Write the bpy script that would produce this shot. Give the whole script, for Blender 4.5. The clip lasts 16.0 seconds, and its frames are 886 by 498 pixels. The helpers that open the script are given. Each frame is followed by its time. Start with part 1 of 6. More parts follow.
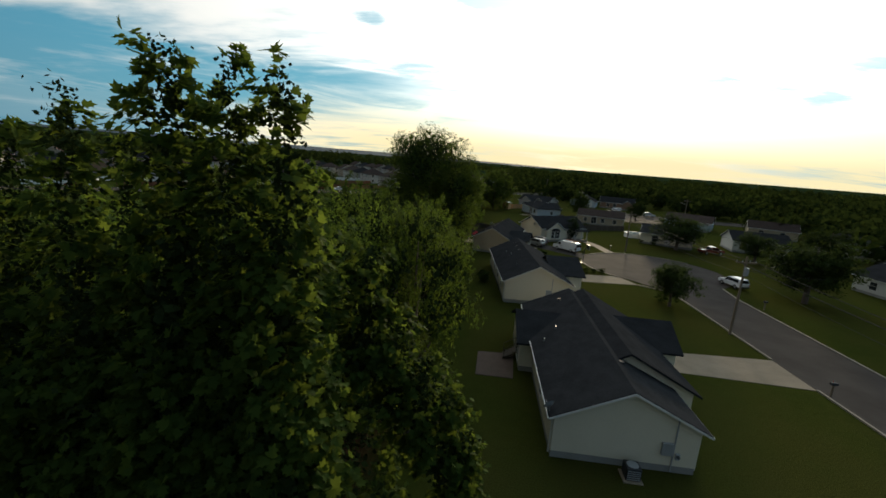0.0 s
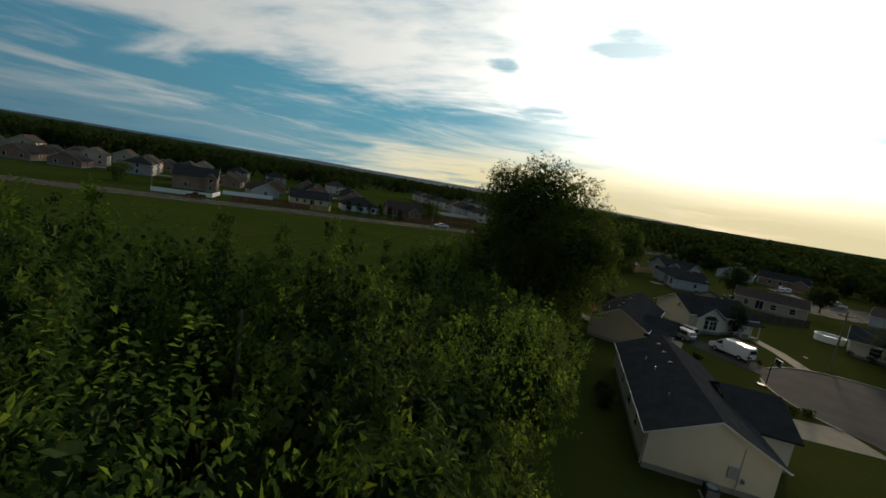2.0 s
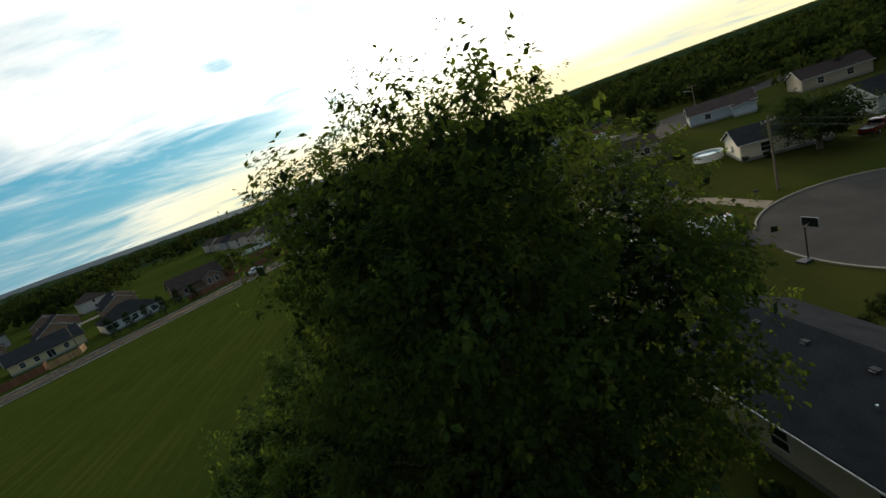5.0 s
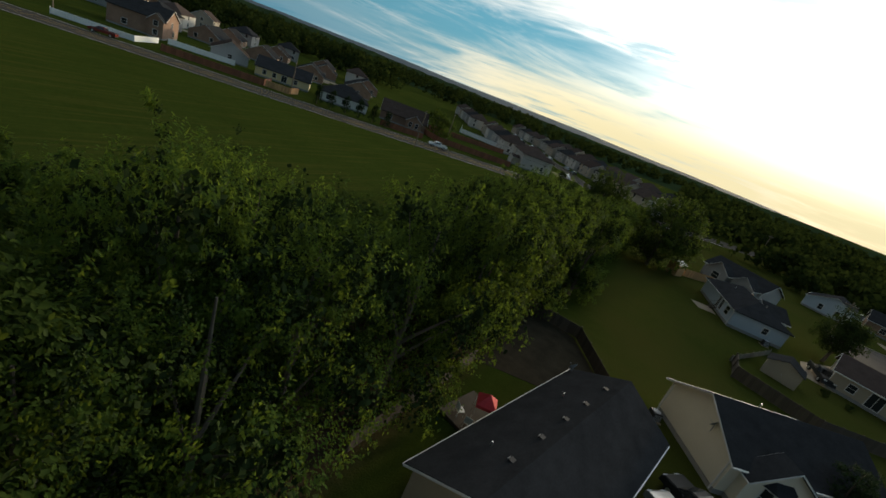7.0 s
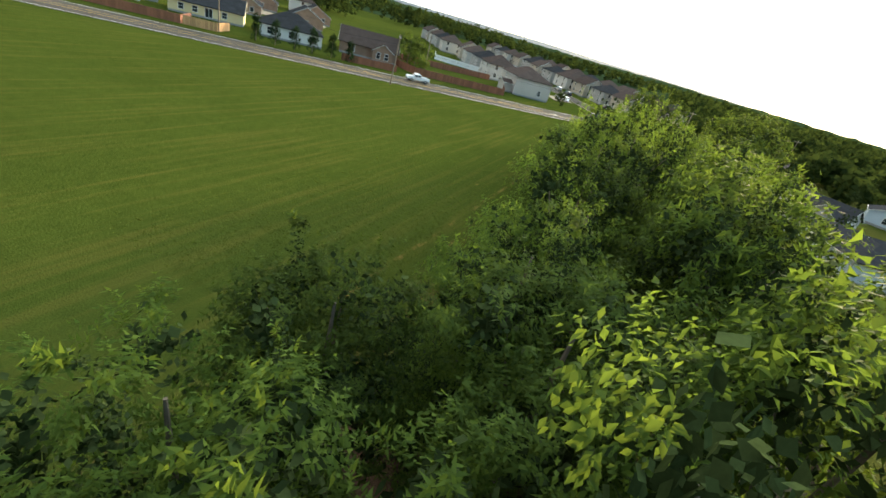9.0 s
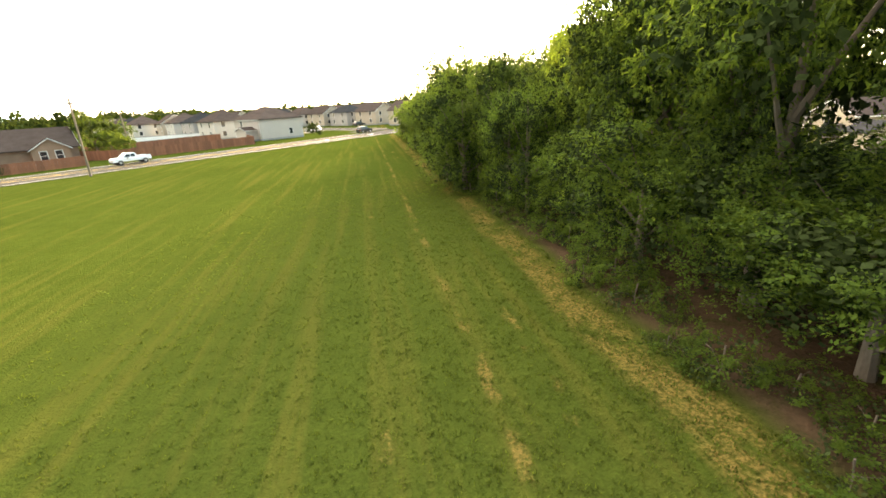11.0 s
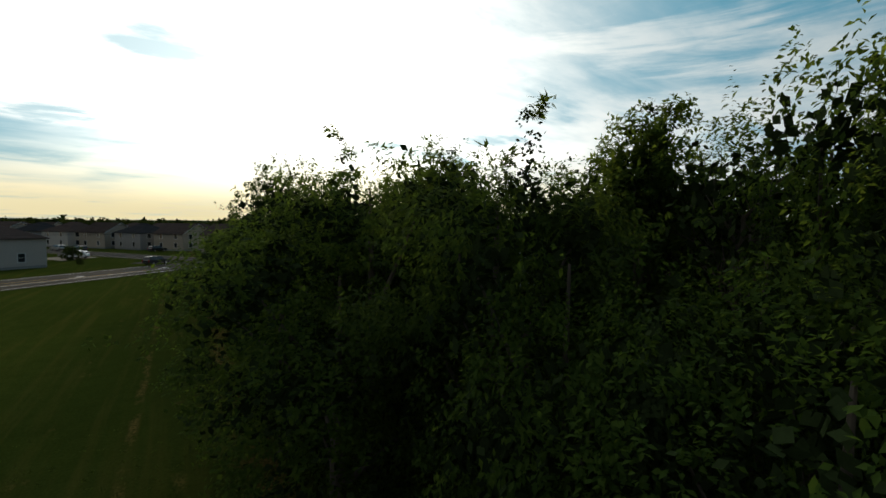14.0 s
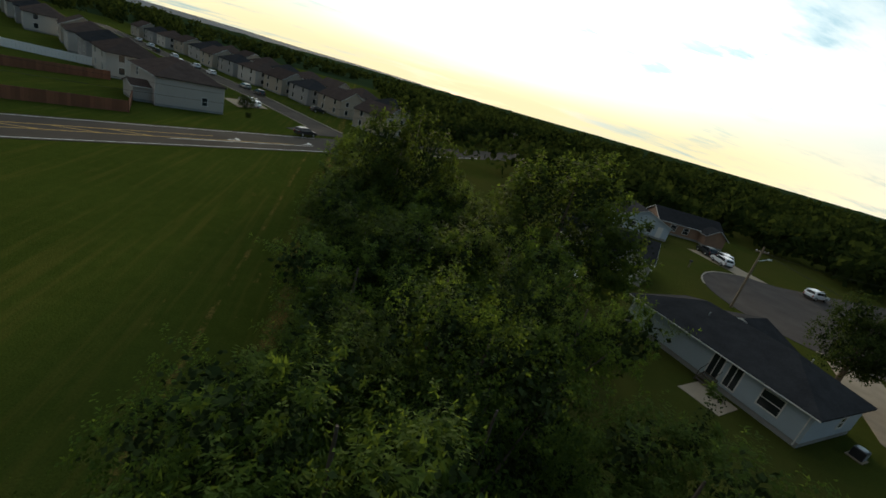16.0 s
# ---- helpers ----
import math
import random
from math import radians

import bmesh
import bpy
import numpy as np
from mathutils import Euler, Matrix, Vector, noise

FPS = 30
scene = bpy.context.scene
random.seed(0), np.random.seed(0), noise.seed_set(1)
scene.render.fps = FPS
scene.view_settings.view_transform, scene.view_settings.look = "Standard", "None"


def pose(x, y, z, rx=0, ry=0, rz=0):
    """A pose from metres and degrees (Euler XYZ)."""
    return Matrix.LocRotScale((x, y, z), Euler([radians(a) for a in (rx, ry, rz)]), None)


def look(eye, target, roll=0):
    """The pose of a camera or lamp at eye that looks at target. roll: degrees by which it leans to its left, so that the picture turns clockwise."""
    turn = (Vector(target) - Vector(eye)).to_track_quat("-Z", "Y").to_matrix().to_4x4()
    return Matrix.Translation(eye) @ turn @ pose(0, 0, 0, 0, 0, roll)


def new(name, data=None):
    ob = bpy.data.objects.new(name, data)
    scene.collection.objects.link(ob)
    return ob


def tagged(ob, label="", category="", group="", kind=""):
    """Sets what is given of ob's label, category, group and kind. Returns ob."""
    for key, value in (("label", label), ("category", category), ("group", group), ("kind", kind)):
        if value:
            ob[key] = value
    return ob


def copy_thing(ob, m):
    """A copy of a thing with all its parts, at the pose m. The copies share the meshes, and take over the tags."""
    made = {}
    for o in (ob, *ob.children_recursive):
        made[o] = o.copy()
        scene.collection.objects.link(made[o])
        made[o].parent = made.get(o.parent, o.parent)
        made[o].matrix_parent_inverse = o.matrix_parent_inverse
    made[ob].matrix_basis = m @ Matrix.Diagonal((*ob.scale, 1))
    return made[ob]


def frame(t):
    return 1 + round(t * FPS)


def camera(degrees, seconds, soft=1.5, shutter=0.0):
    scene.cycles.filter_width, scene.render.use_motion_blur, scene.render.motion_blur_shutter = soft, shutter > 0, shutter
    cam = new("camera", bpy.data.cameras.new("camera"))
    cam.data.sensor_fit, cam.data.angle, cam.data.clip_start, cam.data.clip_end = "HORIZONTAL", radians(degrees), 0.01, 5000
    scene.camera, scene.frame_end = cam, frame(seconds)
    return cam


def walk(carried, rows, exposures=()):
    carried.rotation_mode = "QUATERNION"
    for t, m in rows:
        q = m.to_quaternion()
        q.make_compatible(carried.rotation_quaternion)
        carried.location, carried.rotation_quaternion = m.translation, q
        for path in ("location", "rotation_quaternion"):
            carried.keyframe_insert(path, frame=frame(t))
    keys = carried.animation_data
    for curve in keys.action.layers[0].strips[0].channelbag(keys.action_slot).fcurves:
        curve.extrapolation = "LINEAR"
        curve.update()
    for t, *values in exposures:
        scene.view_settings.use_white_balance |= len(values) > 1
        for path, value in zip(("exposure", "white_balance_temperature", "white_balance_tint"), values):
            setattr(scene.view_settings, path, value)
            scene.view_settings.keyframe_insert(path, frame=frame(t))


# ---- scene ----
cam = camera(92.47, 16.0, soft=1.6)
PATH = [
    (0, (4.489, -24.808, 17.306), (4.3051, -22.8601, 16.8898), 4.38),
    (0.5, (6.917, -18.480, 17.027), (6.4012, -16.5851, 16.6466), 11.67),
    (1, (6.869, -13.292, 17.159), (6.2009, -11.4390, 16.8121), 14.40),
    (1.5, (5.185, -8.807, 17.293), (4.4661, -6.9682, 16.9735), 13.64),
    (2, (2.108, -4.690, 17.541), (1.4206, -2.8355, 17.2424), 9.35),
    (2.5, (-1.688, -0.462, 18.049), (-2.2590, 1.4277, 17.7283), 1.52),
    (3, (-5.126, 4.423, 18.610), (-5.5315, 6.3429, 18.2216), -7.88),
    (3.5, (-8.021, 9.642, 19.017), (-8.2448, 11.5781, 18.5663), -15.95),
    (4, (-9.254, 14.670, 19.695), (-9.2814, 16.6095, 19.2090), -22.57),
    (4.2, (-9.246, 16.696, 19.789), (-9.1824, 18.6363, 19.3084), -24.63),
    (6.3, (5.524, 36.720, 18.876), (5.0496, 38.5859, 18.3350), 6.23),
    (6.5, (6.085, 38.354, 18.971), (5.4891, 40.1680, 18.3755), 12.67),
    (7, (6.653, 42.858, 19.228), (5.8703, 44.5597, 18.5262), 21.46),
    (7.5, (5.156, 46.870, 19.240), (4.3066, 48.5094, 18.4707), 24.14),
    (8, (2.028, 50.764, 18.544), (1.1676, 52.3627, 17.7055), 24.64),
    (8.2, (0.467, 52.135, 18.154), (-0.3799, 53.7260, 17.2868), 24.33),
    (10.3, (-18.356, 69.546, 9.916), (-18.2611, 71.2655, 8.8982), 0.92),
    (10.5, (-19.239, 71.119, 9.078), (-19.0867, 72.8835, 8.1479), 0.13),
    (11, (-20.922, 75.970, 6.931), (-20.6192, 77.8353, 6.2773), -3.41),
    (11.5, (-21.702, 80.832, 5.373), (-21.2696, 82.7310, 4.9185), -4.60),
    (12, (-21.706, 85.431, 4.543), (-21.1131, 87.3228, 4.2823), -4.96),
    (12.5, (-21.080, 89.690, 4.526), (-20.3074, 91.5315, 4.4264), -4.55),
    (13, (-19.864, 93.554, 5.206), (-18.9397, 95.3270, 5.1952), -3.46),
    (13.5, (-18.339, 96.680, 6.496), (-17.3202, 98.4013, 6.4880), -1.75),
    (14, (-16.667, 99.317, 8.279), (-15.6161, 101.0152, 8.1732), 0.65),
    (14.5, (-14.684, 101.629, 10.154), (-13.6690, 103.3357, 9.9198), 3.25),
    (15, (-14.051, 102.266, 12.729), (-13.1151, 103.9890, 12.3362), 6.76),
    (15.5, (-12.969, 102.703, 14.015), (-12.1770, 104.4685, 13.5101), 10.44),
    (16, (-12.217, 105.394, 16.556), (-11.6983, 107.2020, 15.8770), 16.08),
]
EXPOSURE = [(0.0, -0.05, 6700, 10), (1.5, -0.45, 6700, 10), (2.5, -0.35, 6700, 10), (3.5, 0.3, 6700, 10), (4.2, 0.35, 6700, 10), (6.3, -0.3, 6700, 10), (7.5, 0.1, 6700, 10), (8.2, 0.6, 6800, 10), (9.6, 3.8, 8000, 10), (10.3, 4.85, 11000, 28), (10.5, 4.6, 11000, 28), (11.0, 3.35, 9000, 18), (11.5, 1.9, 7400, 10), (12.0, 0.7, 6900, 10), (12.5, 0.0, 6700, 10), (13.0, -0.3, 6700, 10), (15.0, -0.2, 6700, 10), (16.0, 0.05, 6700, 10)]
walk(cam, [(t, look(eye, target, roll)) for t, eye, target, roll in PATH], EXPOSURE)

# ---- light ----
SUN_AZ, SUN_EL = 15.0, 7.5          # degrees right of +y, above the horizon
SUN_DIR = Vector((math.sin(radians(SUN_AZ)) * math.cos(radians(SUN_EL)),
                  math.cos(radians(SUN_AZ)) * math.cos(radians(SUN_EL)), math.sin(radians(SUN_EL))))


class Nodes:
    """Short hand for building node trees."""

    def __init__(self, tree):
        self.tree = tree
        tree.nodes.clear()

    def add(self, kind, **props):
        n = self.tree.nodes.new(kind)
        if "operation" in props:
            n.operation = props["operation"]
        if "use_clamp" in props:
            n.use_clamp = props["use_clamp"]
        if "interpolation_type" in props:
            n.interpolation_type = props["interpolation_type"]
        if "data_type" in props:
            n.data_type, n.blend_type = props["data_type"], props["blend_type"]
        if "sky_type" in props:
            n.sky_type, n.sun_disc = props["sky_type"], props["sun_disc"]
        return n

    def link(self, a, b):
        self.tree.links.new(a, b)

    def put(self, socket, value):
        if hasattr(value, "node"):
            self.link(value, socket)
        else:
            socket.default_value = value

    def math(self, op, a, b=None, c=None, clamp=False):
        n = self.add("ShaderNodeMath", operation=op, use_clamp=clamp)
        for k, v in enumerate((a, b, c)):
            if v is not None:
                self.put(n.inputs[k], v)
        return n.outputs[0]

    def vmath(self, op, a, b=None, out=0):
        n = self.add("ShaderNodeVectorMath", operation=op)
        self.put(n.inputs[0], a)
        if b is not None:
            self.put(n.inputs[1], b)
        return n.outputs[out]

    def smooth(self, v, lo, hi, a=0.0, b=1.0):
        n = self.add("ShaderNodeMapRange", interpolation_type="SMOOTHSTEP")
        for k, x in enumerate((v, lo, hi, a, b)):
            self.put(n.inputs[k], x)
        return n.outputs[0]

    def mix(self, f, a, b, kind="MIX"):
        n = self.add("ShaderNodeMix", data_type="RGBA", blend_type=kind)
        self.put(n.inputs[0], f)
        self.put(n.inputs[6], a)
        self.put(n.inputs[7], b)
        return n.outputs[2]

    def noise(self, vec, scale, detail=4.0, rough=0.55, distort=0.0):
        n = self.add("ShaderNodeTexNoise")
        if vec is not None:
            self.link(vec, n.inputs["Vector"])
        n.inputs["Scale"].default_value = scale
        n.inputs["Detail"].default_value = detail
        n.inputs["Roughness"].default_value = rough
        n.inputs["Distortion"].default_value = distort
        return n.outputs[0]

    def ramp(self, v, stops):
        n = self.add("ShaderNodeValToRGB")
        while len(n.color_ramp.elements) < len(stops):
            n.color_ramp.elements.new(0.5)
        for e, (p, c) in zip(n.color_ramp.elements, stops):
            e.position, e.color = p, (*c, 1)
        self.put(n.inputs[0], v)
        return n.outputs[0]

    def join(self, x, y, z):
        n = self.add("ShaderNodeCombineXYZ")
        for k, v in enumerate((x, y, z)):
            self.put(n.inputs[k], v)
        return n.outputs[0]

    def split(self, v):
        n = self.add("ShaderNodeSeparateXYZ")
        self.link(v, n.inputs[0])
        return n.outputs


def build_sky():
    """Evening sky: Nishita air under a broken sheet of thin cloud, brightest round the low sun."""
    world = bpy.data.worlds.new("sky")
    scene.world = world
    world.use_nodes = True
    n = Nodes(world.node_tree)
    air = n.add("ShaderNodeTexSky", sky_type="NISHITA", sun_disc=False)
    air.sun_elevation, air.sun_rotation = radians(SUN_EL), radians(SUN_AZ)
    air.air_density, air.dust_density, air.ozone_density = 1.0, 1.2, 1.5
    d = n.vmath("NORMALIZE", n.add("ShaderNodeTexCoord").outputs["Generated"])
    x, y, z = n.split(d)
    zc = n.math("MAXIMUM", z, 0.0)
    dot = n.vmath("DOT_PRODUCT", d, tuple(SUN_DIR), out=1)
    near = n.math("MULTIPLY_ADD", dot, 0.5, 0.5)
    az = n.math("MULTIPLY", n.math("ARCTAN2", x, y), 57.29578)
    el = n.math("MULTIPLY", n.math("ARCSINE", z), 57.29578)
    wide = n.math("POWER", n.math("MAXIMUM", near, 0.0), 2.5)
    tight = n.math("POWER", n.math("MAXIMUM", near, 0.0), 26.0)
    # cloud sheet seen in perspective
    lift = n.math("ADD", zc, 0.11)
    px = n.math("DIVIDE", x, lift)
    py = n.math("DIVIDE", y, lift)
    flat = n.join(px, py, 0.0)
    big = n.noise(flat, 0.55, 3.0, 0.5, 0.6)
    mid = n.noise(n.vmath("ADD", n.vmath("MULTIPLY", flat, (0.75, 1.5, 1.0)), (13.1, 4.7, 2.0)), 1.25, 6.0, 0.55, 0.35)
    fine = n.noise(n.vmath("MULTIPLY", flat, (1.0, 2.2, 1.0)), 4.0, 5.0, 0.6)
    cover = n.math("ADD", n.math("MULTIPLY", big, 0.55), n.math("ADD", n.math("MULTIPLY", mid, 0.5), n.math("MULTIPLY", fine, 0.16)))
    sheet = n.smooth(cover, 0.35, 0.63)
    # cloud thins out to the left of the sun, low down and far round to its right
    edge = n.math("MULTIPLY_ADD", mid, 9.0, -4.5)
    left = n.smooth(n.math("ADD", az, n.math("MULTIPLY", edge, 3.0)), -26.0, 4.0, 1.0, 0.25)
    low = n.math("MULTIPLY", n.smooth(n.math("ADD", el, n.math("MULTIPLY", edge, 0.8)), 3.0, 5.0), n.smooth(n.math("ADD", el, edge), 8.5, 12.0, 1.0, 0.0))
    bank = n.math("MULTIPLY", left, low)
    high = n.math("MULTIPLY", n.smooth(n.math("ADD", az, n.math("MULTIPLY", edge, 7.0)), 26.0, 62.0), n.smooth(n.math("ADD", el, n.math("MULTIPLY", edge, 2.0)), 8.0, 20.0))
    side = n.math("MULTIPLY", n.smooth(n.math("ADD", az, n.math("MULTIPLY", edge, 4.0)), -40.0, -18.0, 1.0, 0.0), n.smooth(n.math("ADD", el, edge), 5.0, 10.5, 0.9, 0.0))
    bank = n.math("MAXIMUM", bank, side)
    # long streaks of thin cloud drawn across the blue
    lane = n.join(n.math("MULTIPLY_ADD", el, 0.055, n.math("MULTIPLY", az, 0.034)), n.math("MULTIPLY", el, 0.30), 3.0)
    streak = n.smooth(n.noise(lane, 1.0, 7.0, 0.62, 0.7), 0.44, 0.66)
    broken = n.math("SUBTRACT", 1.0, n.math("MULTIPLY", streak, 0.62))
    gaps = n.math("MULTIPLY", broken, n.math("MAXIMUM", n.math("MULTIPLY", bank, 0.97), n.math("MULTIPLY", high, 0.85)))
    # small darker clouds that float under the sheet
    for a0, e0, wa, we in ((-0.8, 18.9, 5.6, 2.2), (-11.6, 10.2, 3.0, 1.2), (38.6, 11.7, 5.6, 1.1), (22.6, 10.4, 3.6, 0.6), (33.5, 8.3, 2.4, 0.8), (12.0, 9.8, 5.0, 0.5), (-17.0, 15.5, 2.0, 0.8)):
        u = n.math("DIVIDE", n.math("ADD", n.math("SUBTRACT", az, a0), n.math("MULTIPLY", edge, 0.9)), wa)
        v = n.math("DIVIDE", n.math("ADD", n.math("SUBTRACT", el, e0), n.math("MULTIPLY", edge, 0.28)), we)
        r = n.math("ADD", n.math("MULTIPLY", u, u), n.math("ADD", n.math("MULTIPLY", v, v), n.math("MULTIPLY_ADD", fine, 3.0, -1.5)))
        gaps = n.math("MAXIMUM", gaps, n.smooth(r, 0.0, 1.6, 0.68, 0.0))
    mask = n.math("MULTIPLY", n.math("MAXIMUM", sheet, n.math("MULTIPLY", streak, 0.7)), n.math("SUBTRACT", 1.0, gaps))
    glow = n.math("ADD", 0.24, n.math("ADD", n.math("MULTIPLY", wide, SKY_WIDE), n.math("MULTIPLY", tight, SKY_TIGHT)))
    # cloud light is warm low down near the sun, cooler far off
    warm = n.math("MULTIPLY", n.smooth(el, 10.0, 1.0), n.smooth(near, 0.72, 0.95))
    capped = n.math("MINIMUM", glow, 1.0)
    glow = n.math("ADD", n.math("MULTIPLY", capped, warm), n.math("MULTIPLY", glow, n.math("SUBTRACT", 1.0, warm)))
    tint = n.mix(warm, n.mix(wide, (0.88, 0.97, 1.00, 1), (1.0, 0.99, 0.93, 1)), (1.02, 0.91, 0.56, 1))
    cloud = n.vmath("MULTIPLY", tint, n.join(glow, glow, glow))
    blue = n.vmath("MULTIPLY", n.mix(wide, (0.020, 0.112, 0.210, 1), (0.070, 0.45, 0.64, 1)), n.join(SKY_BLUE, SKY_BLUE, SKY_BLUE))
    deep = n.vmath("ADD", n.vmath("MULTIPLY", air.outputs[0], (AIR, AIR, AIR)), blue)
    final = n.mix(mask, deep, cloud)
    bg = n.add("ShaderNodeBackground")
    n.link(final, bg.inputs[0])
    bg.inputs[1].default_value = 1.0
    out = n.add("ShaderNodeOutputWorld")
    n.link(bg.outputs[0], out.inputs[0])


SKY_WIDE, SKY_TIGHT, SKY_BLUE, AIR = 1.25, 2.5, 1.0, 0.02
build_sky()
sun = new("sun", bpy.data.lights.new("sun", "SUN"))
sun.data.energy, sun.data.angle, sun.data.color = 3.0, radians(6.0), (1.0, 0.82, 0.54)
sun.matrix_world = look((0, 0, 50), Vector((0, 0, 50)) - SUN_DIR)

# ---- materials ----
def surface(name, color, rough=0.8, vary=0.25, scale=2.0, fine=30.0, bump=0.0, metal=0.0, second=None, spec=0.3, stretch=(1, 1, 1), random_shift=0.0, lines=None, coat=0.0):
    """A procedural surface: base colour with blotches at two scales, bump, and lap or course lines where asked."""
    m = bpy.data.materials.new(name)
    m.use_nodes = True
    n = Nodes(m.node_tree)
    b = n.add("ShaderNodeBsdfPrincipled")
    co = n.vmath("MULTIPLY", n.add("ShaderNodeTexCoord").outputs["Object"], stretch)
    big, small = n.noise(co, scale, 4.0), n.noise(co, fine, 4.0, 0.65)
    blend = n.math("ADD", n.math("MULTIPLY", big, 0.6), n.math("MULTIPLY", small, 0.4))
    dark = tuple(c * (1 - vary) for c in color) if second is None else second
    lite = tuple(min(1, c * (1 + vary)) for c in color)
    col = n.ramp(blend, [(0.3, dark), (0.7, lite)])
    if random_shift:
        shade = n.math("MULTIPLY_ADD", n.add("ShaderNodeObjectInfo").outputs["Random"], 2 * random_shift, 1 - random_shift)
        col = n.vmath("MULTIPLY", col, n.join(shade, shade, shade))
    height = blend
    if lines:
        axis, pitch, depth = lines
        f = n.math("FRACT", n.math("DIVIDE", n.split(n.add("ShaderNodeTexCoord").outputs["Object"])[axis], pitch))
        height = n.math("ADD", n.math("MULTIPLY", f, depth), n.math("MULTIPLY", small, 0.15))
    n.put(b.inputs["Base Color"], col)
    b.inputs["Roughness"].default_value = rough
    b.inputs["Metallic"].default_value = metal
    b.inputs["Specular IOR Level"].default_value = spec
    b.inputs["Coat Weight"].default_value = coat
    if bump or lines:
        bp = n.add("ShaderNodeBump")
        bp.inputs["Strength"].default_value = bump or 0.6
        bp.inputs["Distance"].default_value = 0.03
        n.link(height, bp.inputs["Height"])
        n.link(bp.outputs[0], b.inputs["Normal"])
    o = n.add("ShaderNodeOutputMaterial")
    n.link(b.outputs[0], o.inputs[0])
    return m


def foliage(name, color, glow, shift=0.24, spread=0.24, gloss=0.03):
    """Leaves: diffuse and see-through green, varied leaf by leaf and tree by tree."""
    m = bpy.data.materials.new(name)
    m.use_nodes = True
    n = Nodes(m.node_tree)
    isl = n.add("ShaderNodeNewGeometry").outputs["Random Per Island"]
    obj = n.add("ShaderNodeObjectInfo").outputs["Random"]
    k = n.math("ADD", n.math("MULTIPLY_ADD", isl, 2 * spread, 1 - spread), n.math("MULTIPLY_ADD", obj, 2 * shift, -shift))
    k = n.math("MAXIMUM", k, 0.15)
    hue = n.mix(isl, (0.95, 1.0, 1.06, 1), (1.06, 1.0, 0.86, 1))
    kk = n.vmath("MULTIPLY", n.join(k, k, k), hue)
    d = n.add("ShaderNodeBsdfPrincipled")
    n.link(n.vmath("MULTIPLY", kk, color), d.inputs["Base Color"])
    d.inputs["Roughness"].default_value = 0.75
    d.inputs["Specular IOR Level"].default_value = gloss
    t = n.add("ShaderNodeBsdfTranslucent")
    n.link(n.vmath("MULTIPLY", kk, glow), t.inputs[0])
    mx = n.add("ShaderNodeMixShader")
    mx.inputs[0].default_value = 0.46
    n.link(d.outputs[0], mx.inputs[1])
    n.link(t.outputs[0], mx.inputs[2])
    o = n.add("ShaderNodeOutputMaterial")
    n.link(mx.outputs[0], o.inputs[0])
    return m


